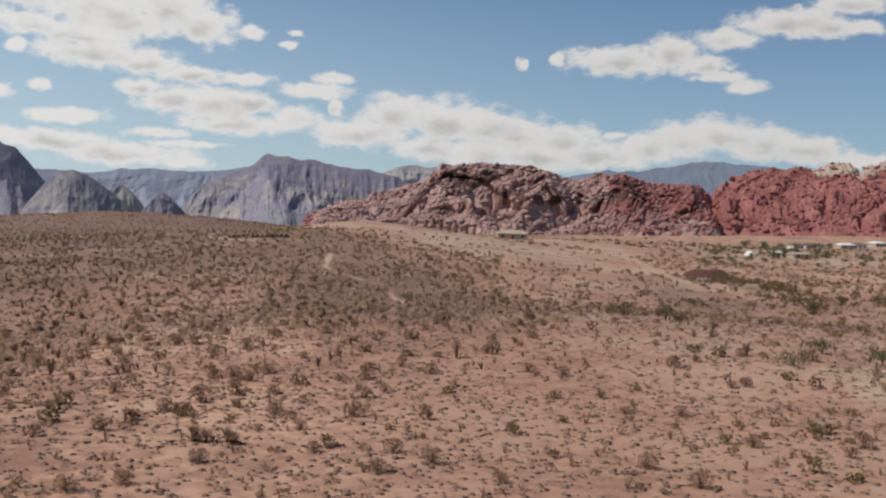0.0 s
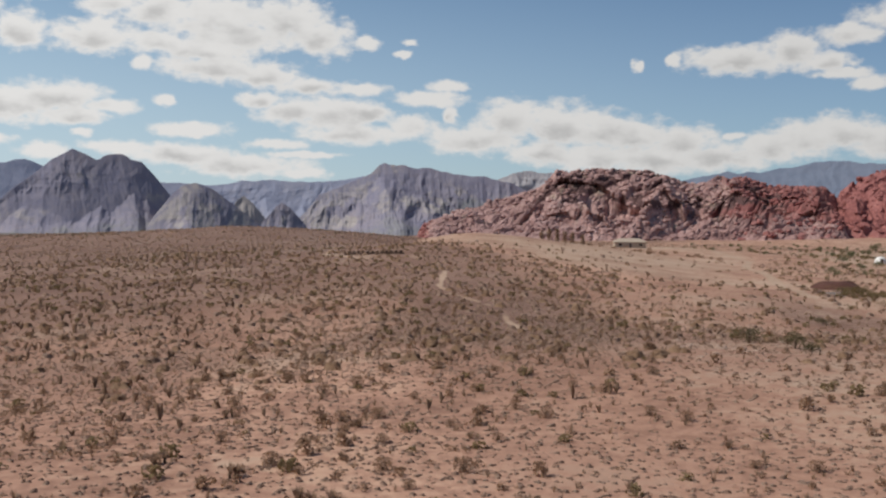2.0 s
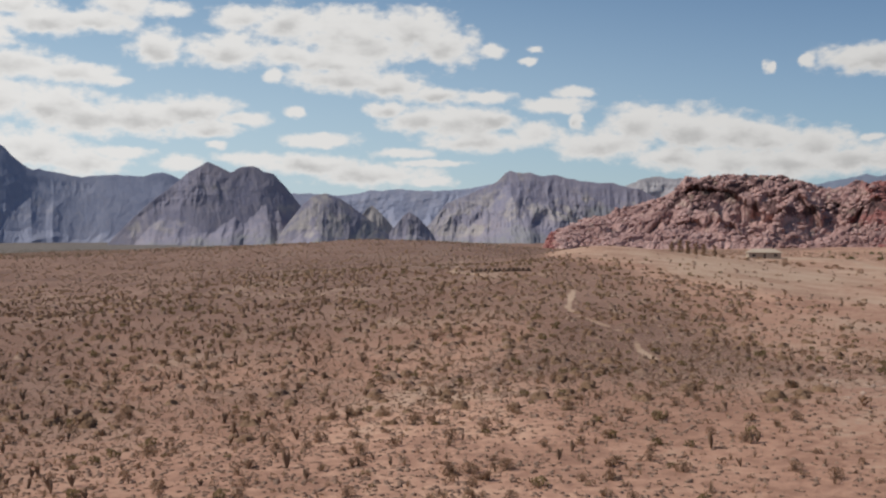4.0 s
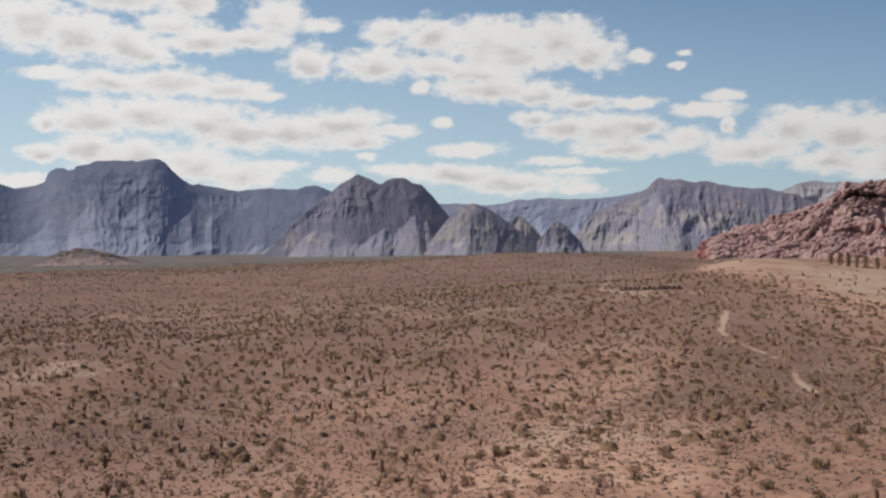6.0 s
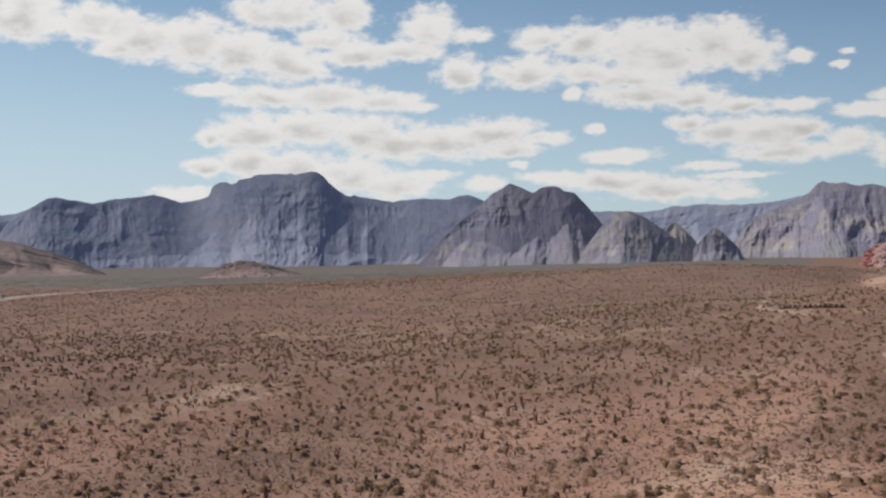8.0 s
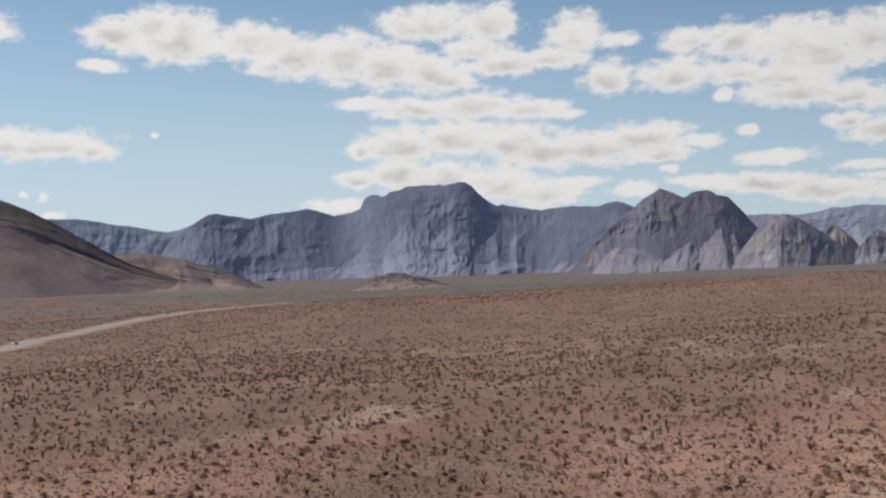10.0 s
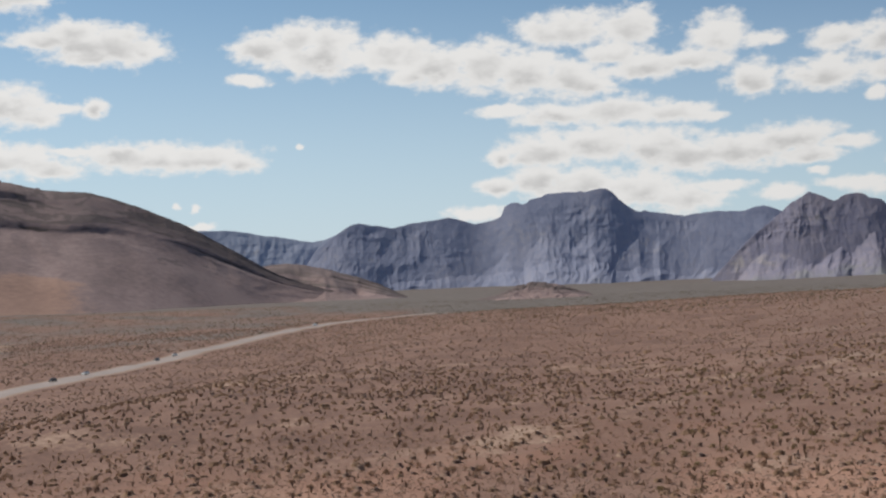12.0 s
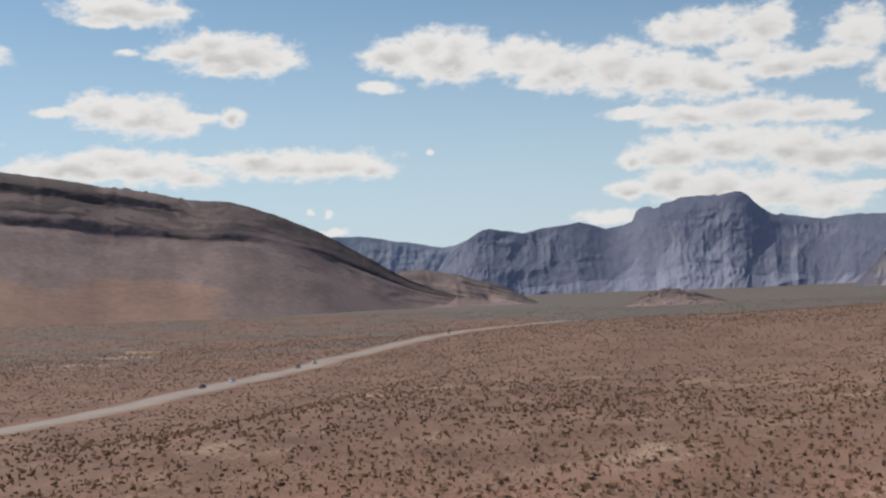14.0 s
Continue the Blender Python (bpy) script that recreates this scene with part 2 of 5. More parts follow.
def cells(x, y, seed=0):
    """Distance to the nearest and to the second scattered point, and the nearest one's own number."""
    ix, iy = np.floor(x).astype(np.int64), np.floor(y).astype(np.int64)
    near, second, own = np.full(x.shape, 9.0), np.full(x.shape, 9.0), np.zeros(x.shape)
    for dx in (-1, 0, 1):
        for dy in (-1, 0, 1):
            cx, cy = ix + dx, iy + dy
            px, py = cx + lattice(cx, cy, 1, seed), cy + lattice(cx, cy, 2, seed)
            d = np.hypot(px - x, py - y)
            closer = d < near
            second = np.where(closer, near, np.minimum(second, d))
            own = np.where(closer, lattice(cx, cy, 3, seed), own)
            near = np.where(closer, d, near)
    return near, second, own


def smooth(v, lo, hi):
    t = np.clip((v - lo) / (hi - lo), 0, 1)
    return t * t * (3 - 2 * t)


def grid_mesh(name, pts, material, flat_shaded=False, fields=None):
    """A mesh from an array rows x columns x 3, with named fields on its points."""
    r, c = pts.shape[:2]
    idx = np.arange(r * c).reshape(r, c)
    quads = np.stack([idx[:-1, :-1], idx[:-1, 1:], idx[1:, 1:], idx[1:, :-1]], -1).reshape(-1, 4)
    me = raw_mesh(name, pts.reshape(-1, 3), quads, material, flat_shaded)
    for key, value in (fields or {}).items():
        me.attributes.new(key, "FLOAT", "POINT").data.foreach_set("value", np.asarray(value, np.float32).ravel())
    return me


def raw_mesh(name, verts, faces, material, flat_shaded=False):
    me = bpy.data.meshes.new(name)
    faces = np.asarray(faces)
    n, k = faces.shape
    me.vertices.add(len(verts))
    me.vertices.foreach_set("co", np.asarray(verts, np.float32).ravel())
    me.loops.add(n * k)
    me.loops.foreach_set("vertex_index", faces.astype(np.int32).ravel())
    me.polygons.add(n)
    me.polygons.foreach_set("loop_start", np.arange(0, n * k, k, dtype=np.int32))
    me.polygons.foreach_set("use_smooth", np.full(n, not flat_shaded))
    me.update(calc_edges=True)
    me.validate()
    for m in (material if isinstance(material, list) else [material]):
        me.materials.append(m)
    return me


def polar(az, r):
    return -np.sin(np.radians(az)) * r, np.cos(np.radians(az)) * r


# ---- materials ----
def material(name, tones, scale, rough=0.95, bump=0.0, bump_scale=None, detail=6.0, fine=None, random_tone=0.0, stretch=(1, 1, 1), covers=(), spread=0.5, gloss=0.12):
    """Procedural: a ramp of tones over noise at one scale, broken by a finer one, with relief.
    covers: (field of the mesh, tones) of other stuff that lies over it, with an uneven edge."""
    m = bpy.data.materials.new(name)
    m.use_nodes = True
    n, l = m.node_tree.nodes, m.node_tree.links
    bsdf = n["Principled BSDF"]
    bsdf.inputs["Roughness"].default_value = rough
    bsdf.inputs["Specular IOR Level"].default_value = gloss
    tc = n.new("ShaderNodeTexCoord")
    mp = n.new("ShaderNodeMapping")
    mp.inputs["Scale"].default_value = stretch
    l.new(tc.outputs["Object"], mp.inputs[0])

    def noise_of(size, depth, roughness=0.6):
        t = n.new("ShaderNodeTexNoise")
        t.inputs["Scale"].default_value, t.inputs["Detail"].default_value, t.inputs["Roughness"].default_value = size, depth, roughness
        l.new(mp.outputs[0], t.inputs["Vector"])
        return t.outputs[0]

    def sum_of(op, x, y, z=None):
        t = n.new("ShaderNodeMath")
        t.operation = op
        for i, v in enumerate((x, y, z)):
            if v is None:
                continue
            if isinstance(v, (int, float)):
                t.inputs[i].default_value = v
            else:
                l.new(v, t.inputs[i])
        return t.outputs[0]

    def ramp_of(value, colours):
        t = n.new("ShaderNodeValToRGB")
        l.new(value, t.inputs[0])
        els = t.color_ramp.elements
        while len(els) < len(colours):
            els.new(0.5)
        for i, c in enumerate(colours):
            els[i].position = 0.5 - spread / 2 + spread * i / max(1, len(colours) - 1)
            els[i].color = (*c, 1)
        return t.outputs[0]

    broad, small = noise_of(scale, detail), noise_of(fine or scale * 9, 4.0)
    value = sum_of("MULTIPLY_ADD", sum_of("SUBTRACT", small, 0.5), 0.8, broad)
    if random_tone:
        info = n.new("ShaderNodeObjectInfo")
        geo = n.new("ShaderNodeNewGeometry")
        both = sum_of("ADD", info.outputs["Random"], geo.outputs["Random Per Island"])
        value = sum_of("ADD", value, sum_of("MULTIPLY", sum_of("SUBTRACT", both, 1.0), random_tone))
    colour = ramp_of(value, tones)
    for field_name, colours in covers:
        at = n.new("ShaderNodeAttribute")
        at.attribute_name = field_name
        edge = sum_of("ADD", at.outputs["Fac"], sum_of("MULTIPLY", sum_of("SUBTRACT", value, 0.5), 0.9))
        mr = n.new("ShaderNodeMapRange")
        mr.interpolation_type = "SMOOTHSTEP"
        l.new(edge, mr.inputs[0])
        mr.inputs[1].default_value, mr.inputs[2].default_value = 0.25, 0.75
        mx = n.new("ShaderNodeMixRGB")
        l.new(mr.outputs[0], mx.inputs[0])
        l.new(colour, mx.inputs[1])
        l.new(ramp_of(value, colours), mx.inputs[2])
        colour = mx.outputs[0]
    l.new(colour, bsdf.inputs["Base Color"])
    if bump:
        bp = n.new("ShaderNodeBump")
        bp.inputs["Strength"].default_value = 1.0
        bp.inputs["Distance"].default_value = bump
        l.new(noise_of(bump_scale or scale * 4, 6.0), bp.inputs["Height"])
        l.new(bp.outputs[0], bsdf.inputs["Normal"])
    return m


SOIL = material("desert_soil", [(0.289, 0.159, 0.11), (0.412, 0.233, 0.162), (0.521, 0.32, 0.222)], 0.06, 0.97, 0.12, 2.2, fine=0.9, spread=0.34,
                covers=(("scrub", [(0.155, 0.092, 0.069), (0.215, 0.127, 0.094), (0.275, 0.168, 0.124)]), ("sage", [(0.135, 0.112, 0.097), (0.182, 0.154, 0.134)]),
                        ("sand", [(0.37, 0.245, 0.168), (0.46, 0.325, 0.235)])))
SANDSTONE = material("sandstone", [(0.228, 0.131, 0.12), (0.393, 0.245, 0.222), (0.513, 0.353, 0.319)], 0.035, 0.95, 0.5, 0.25,
                     covers=(("red", [(0.165, 0.062, 0.059), (0.275, 0.108, 0.098), (0.37, 0.168, 0.148)]), ("varnish", [(0.085, 0.050, 0.048), (0.15, 0.085, 0.080)]), ("pale", [(0.33, 0.25, 0.20), (0.44, 0.34, 0.27)])))
# distance haze painted into the colour: blue-grey, lifted above bare rock
HAZED_ROCK = material("hazed_escarpment_rock", [(0.245, 0.262, 0.345), (0.290, 0.300, 0.378), (0.335, 0.330, 0.390)], 0.006, 0.97, 1.0, 0.03, stretch=(1, 1, 0.7),
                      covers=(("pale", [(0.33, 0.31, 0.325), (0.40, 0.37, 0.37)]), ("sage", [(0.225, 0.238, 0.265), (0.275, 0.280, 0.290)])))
# warmer rock with thinner haze, painted into the colour as violet-grey
WARM_HAZED_ROCK = material("warm_hazed_rock", [(0.198, 0.190, 0.252), (0.240, 0.222, 0.268), (0.286, 0.252, 0.278)], 0.006, 0.97, 1.0, 0.03, stretch=(1, 1, 0.7),
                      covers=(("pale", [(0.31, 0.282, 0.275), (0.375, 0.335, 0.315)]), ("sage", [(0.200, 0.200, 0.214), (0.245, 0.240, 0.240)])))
# haze of the farthest ridge painted into its colour as pale blue-grey
FAR_HAZED_ROCK = material("far_hazed_rock", [(0.345, 0.372, 0.450), (0.40, 0.418, 0.485)], 0.003, 0.97, 3.0, 0.015,
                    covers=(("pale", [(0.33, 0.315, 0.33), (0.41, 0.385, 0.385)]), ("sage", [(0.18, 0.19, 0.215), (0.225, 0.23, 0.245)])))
# haze blue painted into the rock colour here too, kept darker
NORTH_HAZED_ROCK = material("dark_hazed_rock", [(0.150, 0.178, 0.235), (0.190, 0.212, 0.268)], 0.004, 0.97, 3.0, 0.02,
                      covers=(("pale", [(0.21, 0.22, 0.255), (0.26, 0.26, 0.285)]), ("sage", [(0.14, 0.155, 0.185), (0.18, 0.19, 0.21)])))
HILL_ROCK = material("banded_limestone", [(0.202, 0.146, 0.134), (0.263, 0.19, 0.175), (0.325, 0.239, 0.218)], 0.012, 0.97, 0.8, 0.15, stretch=(0.8, 0.8, 1.3),
                     covers=(("dark", [(0.115, 0.089, 0.083), (0.165, 0.128, 0.118)]), ("ledge", [(0.075, 0.058, 0.052), (0.105, 0.082, 0.073)]), ("sand", [(0.265, 0.165, 0.128), (0.37, 0.235, 0.178)])))
ASPHALT = material("sun_bleached_asphalt", [(0.30, 0.245, 0.215), (0.375, 0.31, 0.275)], 0.05, 0.9)
SHOULDER = material("graded_dirt", [(0.28, 0.19, 0.14), (0.36, 0.255, 0.195)], 0.05, 0.97)

# ---- the lie of the land: heights of the plain, valley and fans (x, y, z) ----
PLAIN = ((0, 0, -11.5), (0, 60, -10.8), (10, 95, -8.8), (-60, 100, -13.5), (-95, 140, -12), (-180, 130, -14),
         (-150, 220, -14.5), (-15, 190, -8.7), (55, 150, -12), (-55, 280, -6.2), (-80, 400, -6.5), (-72, 546, -8.0), (-45, 520, -10), (-105, 540, -4.0), (-150, 540, -2.4), (-195, 600, -3.8),
         (-265, 640, -6.6), (-400, 780, -10.5), (-500, 690, -12.3), (-340, 560, -12), (-480, 600, -14.5), (-545, 625, -15), (-545, 530, -18), (-600, 600, -19), (-640, 780, -29), (-600, 880, -29), (-228, 385, -13.5), (-240, 300, -16.5), (-320, 108, -20))
VALLEY = ((-375, 128, -25), (-440, 225, -25), (-495, 320, -24.5), (-565, 418, -24.5), (-615, 495, -24), (-670, 585, -24),
          (-720, 720, -24), (-800, 350, -27), (-950, 750, -27), (-1000, 300, -22), (-1300, 480, -6), (-1210, 700, -14),
          (-1130, 820, -17), (-1000, 1000, -22), (-1050, 1450, -26), (-440, -150, -25), (-900, 1000, -26))
VILLAGE = ((70, 300, -13), (90, 400, -16), (175, 660, -17), (270, 820, -17), (160, 420, -17), (0, 700, -12), (65, 1080, -17),
           (-130, 1060, -18), (-140, 900, -19), (0, 940, -16.5), (250, 1080, -11), (400, 1030, -4), (130, 740, -15), (-560, 1150, -26), (-250, 1300, -30))
AROUND = ((850, 2350, -30), (-430, 2460, -48), (-1600, 1900, -45), (-2350, 850, -20), (1400, 3800, -30), (-700, 3300, -52),
          (-1700, 2900, -60), (-2300, 2500, -42), (-3300, 1300, -10), (0, -250, -13), (250, -100, -13), (-250, -200, -19), (1500, -1500, -20),
          (-1500, -1500, -25), (2500, 500, -15), (3500, -2500, -20), (-3500, -2500, -20), (0, -4500, -20))
LAND = np.array(PLAIN + VALLEY + VILLAGE + AROUND, float)
SPREAD = 12 + 0.16 * np.hypot(LAND[:, 0], LAND[:, 1])


BRINK = ((-165, 60), (-222, 143), (-252, 184), (-268, 219), (-283, 249), (-293, 273), (-320, 337), (-367, 418), (-445, 525))


def rim_off(x, y):
    """Distance past the plain's rim, towards the valley."""
    best, sign = np.full(np.shape(x), 1e9), np.ones(np.shape(x))
    for (ax, ay), (bx, by) in zip(BRINK[:-1], BRINK[1:]):
        dx, dy = bx - ax, by - ay
        t = np.clip(((x - ax) * dx + (y - ay) * dy) / (dx * dx + dy * dy), 0, 1)
        d = np.hypot(x - ax - t * dx, y - ay - t * dy)
        side = np.sign(dx * (y - ay) - dy * (x - ax))
        sign = np.where(d < best, side, sign)
        best = np.minimum(best, d)
    return best * sign


def land(x, y, rough=True):
    """The ground's height."""
    x, y = np.asarray(x, float), np.asarray(y, float)
    top, low = np.zeros(x.shape), np.zeros(x.shape)
    for (px, py, pz), s in zip(LAND, SPREAD):
        w = ((x - px) ** 2 + (y - py) ** 2 + s * s) ** -2.0 * s ** 1.5
        top, low = top + w * pz, low + w
    z = top / low
    z = z + 5.2 * np.exp(-((x + 27) / np.where(x < -27, 25, 55)) ** 2 - ((y - 395) / np.where(y < 395, 110, 75)) ** 2)      # the tan fan below the outcrop
    z = z + 1.6 * np.exp(-((x - 45) / 55) ** 2 - ((y - 370) / 90) ** 2)
    z = z + 2.6 * np.exp(-((x + 150) / 48) ** 2 - ((y - 575) / 110) ** 2) - 4.5 * np.exp(-((x + 68) / 24) ** 2 - ((y - 570) / 120) ** 2)
    off = rim_off(x, y)
    z = z + 3.4 * smooth(off, -120, -10) * (1 - smooth(off, -5, 34)) * smooth(y, 60, 150)        # the lip of the plain above the valley
    if rough:
        r = np.hypot(x, y)
        z = z + fbm(x / 60, y / 60, 3, 5) * 1.0 * smooth(r, 30, 220) + ridged(x / 38 + 0.4 * fbm(x / 50, y / 50, 2, 6), y / 64, 3, 7) * 0.4 * smooth(r, 50, 160) + fbm(x / 9, y / 9, 3, 9) * 0.12 + ridged(x / 260, y / 260, 3, 12) * 1.2 * smooth(r, 300, 900)
    return z


ROAD = ((-250, -40), (-300, 35), (-343, 116), (-382, 160), (-418, 214), (-475, 306), (-533, 392), (-576, 461), (-612, 530), (-644, 612), (-655, 680), (-640, 760), (-590, 860))
TRAIL = ((-4, 133), (-6, 141), (-7, 152), (-11, 163), (-17, 178), (-20, 192), (-22, 222), (-38, 250), (-57, 275), (-61, 306), (-70, 345), (-75, 378))
SIDE_TRACK = ((40, 172), (42, 188), (44, 210), (49, 260), (52, 300), (55, 345), (64, 400), (75, 460), (70, 540), (48, 620))
WASH = ((28, 68), (28, 76), (25, 82), (24, 80))
CREEK = ((74, 158), (63, 166), (57, 184), (57, 203), (58, 229), (64, 262), (70, 284))
LANES = (((138, 415), (146, 406), (156, 399), (190, 380)), ((130, 470), (156, 491), (199, 556), (248, 633), (300, 700)), ((100, 430), (130, 470), (120, 520)))


def way_off(x, y, line):
    """Distance to a polyline in plan."""
    best = np.full(np.shape(x), 1e9)
    for (ax, ay), (bx, by) in zip(line[:-1], line[1:]):
        dx, dy = bx - ax, by - ay
        t = np.clip(((x - ax) * dx + (y - ay) * dy) / (dx * dx + dy * dy), 0, 1)
        best = np.minimum(best, np.hypot(x - ax - t * dx, y - ay - t * dy))
    return best


def blot(x, y, px, py, rx, ry):
    """1 inside a soft-edged oval patch in plan, 0 well outside."""
    return 1 - smooth(np.hypot((x - px) / rx, (y - py) / ry), 0.5, 1.3)


def r0_is_near(px, py):
    return math.hypot(px, py) < 150


def fan_edge(az):
    """How far off the bare tan fan begins, by direction."""
    return 205 + 11 * np.clip(az + 5, 0, 12)


def on_fan(x, y):
    """1 on the bare tan fan that runs up to the rocks."""
    r, az = np.hypot(x, y), np.degrees(np.arctan2(-x, y))
    wob = 6 * fbm(x / 30, y / 30, 3, 41)
    return (1 - smooth(az + 0.1 * wob, 6.4, 7.8)) * smooth(az, -12, -8) * smooth(r + 4 * wob - fan_edge(az), -30, 40) * (1 - smooth(r, 560, 700))


def ground_fields(x, y):
    r, az = np.hypot(x, y), np.degrees(np.arctan2(-x, y))
    wob = 6 * fbm(x / 30, y / 30, 3, 41)
    sand = 1.25 * smooth(fbm(x / 9, y / 9, 3, 46), -0.35, 0.1) * (1 - smooth(way_off(x, y, TRAIL) + wob * 0.08, 0.1, 0.65)) + 1.3 * smooth(y, 176, 230) * (1 - smooth(way_off(x, y, SIDE_TRACK) + wob * 0.05, 0.3, 1.5))
    sand = sand + 0.8 * (1 - smooth(way_off(x, y, WASH) + wob * 0.4, 1.0, 5.0)) * smooth(fbm(x / 14, y / 14, 3, 44), -0.3, 0.2)
    sand = sand + 0.85 * (1 - smooth(way_off(x, y, CREEK) + wob * 0.3, 0.6, 2.6)) * smooth(fbm(x / 10, y / 10, 3, 61), -0.35, 0.1)
    for lane in LANES:
        sand = sand + 0.9 * (1 - smooth(way_off(x, y, lane), 1.0, 4.0))
    for px, py, rx, ry in ((175, 640, 70, 50), (290, 840, 90, 40), (145, 380, 30, 16), (165, 520, 60, 45), (35, 535, 40, 16)):
        sand = np.maximum(sand, (0.22 if r0_is_near(px, py) else 0.75) * blot(x + 2 * wob, y + wob, px, py, rx, ry))
    sand = sand + 0.38 * smooth(fbm(x / 20, y / 26, 4, 51), -0.08, 0.4) * (1 - smooth(r, 280, 520))
    sand = np.maximum(sand, 0.40 * blot(x, y, -55, 900, 110, 160))
    sand = np.maximum(sand, (0.34 + 0.14 * fbm(x / 60, y / 120, 3, 57)) * (1 - smooth(az + 0.15 * wob, 6.2, 8.6)) * (1 - smooth(np.abs(az), 60, 120)) * smooth(r + 3 * wob - fan_edge(az), -35, 35) * (1 - smooth(r, 1100, 1200)))
    ahead = 1 - smooth(np.abs(az), 90, 140)
    scrub = 1.0 * smooth(az, 40, 54) * ahead * smooth(r, 200, 480) + 0.45 * smooth(fbm(x / 45, y / 90, 4, 47), 0.0, 0.45) * smooth(r, 70, 160) + 0.15 * smooth(r, 90, 300) + 0.55 * smooth(az, -3, 7) * (1 - 0.7 * smooth(az, 18, 30)) * ahead * smooth(r + 4 * wob, 50, 230) + 0.32 * (1 - smooth(az, 0, 12)) * ahead * (1 - smooth(r, 180, 260)) + (0.62 + 0.45 * fbm(x / 25, y / 60, 4, 58)) * smooth(az, 8, 36) * ahead * (0.5 * smooth(r, 15, 60) + 0.5 * smooth(r, 110, 200))
    sage = smooth(r, 1050, 1350) * smooth(az, 7, 12) * ahead * (1 - 0.8 * smooth(az, 46, 52) * (1 - smooth(r, 1350, 1700))) + 0.5 * blot(x, y, -730, 310, 130, 60)
    sage = np.maximum(sage, 0.3 * smooth(az, 3, 12) * (1 - smooth(az, 22, 34)) * smooth(r + 3 * wob, 120, 280))
    sand = np.maximum(sand, (0.34 + 0.28 * fbm(x / 16, y / 24, 3, 69)) * (1 - smooth(az, -8, 2)) * (1 - smooth(np.abs(az), 40, 90)) * smooth(r, 40, 90) * (1 - smooth(r, 350, 500)))
    creek = np.maximum(blot(x + 2 * wob, y + wob, -672, 285, 62, 24), np.maximum(blot(x + 3 * wob, y, -735, 345, 50, 20), blot(x, y + 2 * wob, -800, 385, 45, 16)))
    sand = np.maximum(sand, 0.7 * creek * smooth(ridged(x / 40, y / 16, 4, 63, 0.6), -0.1, 0.4))
    sage = np.maximum(sage, (0.5 + 0.4 * fbm(x / 90, y / 60, 3, 67)) * smooth(az, 43, 52) * ahead * smooth(r + 14 * wob, 480, 900) * (1 - smooth(r, 1350, 1700)))
    sage = np.maximum(sage, 0.8 * blot(x + 0.3 * wob, y, 56, 222, 9, 26) * smooth(fbm(x / 8, y / 8, 3, 65), -0.2, 0.2))
    sage = np.maximum(sage, 0.35 * blot(x + wob, y, 32, 76, 5, 5))
    sage = np.maximum(sage, smooth(r + 5 * wob, 800, 1000) * smooth(az, 22, 30) * (1 - 0.8 * smooth(az, 41, 46) * (1 - smooth(r, 1300, 1700))) * ahead)
    fan = on_fan(x, y)
    sand = np.maximum(sand, (0.5 + 0.22 * fbm(x / 40, y / 90, 3, 57)) * fan)
    past = smooth(rim_off(x, y), -6, 12) * smooth(y, 60, 150) * (1 - smooth(r, 620, 800))
    scrub, sage = np.maximum(scrub * (1 - 0.9 * fan), 1.0 * past), sage * (1 - 0.9 * fan)
    sand = sand * (1 - 0.8 * past)
    return {"sand": np.clip(sand, 0, 1), "scrub": np.clip(scrub, 0, 1), "sage": np.clip(sage, 0, 1)}


def ground_sheet():
    az = np.concatenate([np.arange(-180, -26, 4.0), np.arange(-26, 76, 0.16), np.arange(76, 181, 4.0)])
    az[-1] = 180.0
    r = np.concatenate([[0.0], np.concatenate([np.geomspace(6, 30, 20), np.geomspace(30.5, 800, 460), np.geomspace(810, 4950, 110)])])
    A, R = np.meshgrid(az, r)
    x, y = polar(A, R)
    me = grid_mesh("ground", np.stack([x, y, land(x, y)], -1), SOIL, fields=ground_fields(x, y))
    return tagged(new("ground", me), "reddish tan desert soil with pale dusty patches", "ground", kind="structure")


ground_sheet()


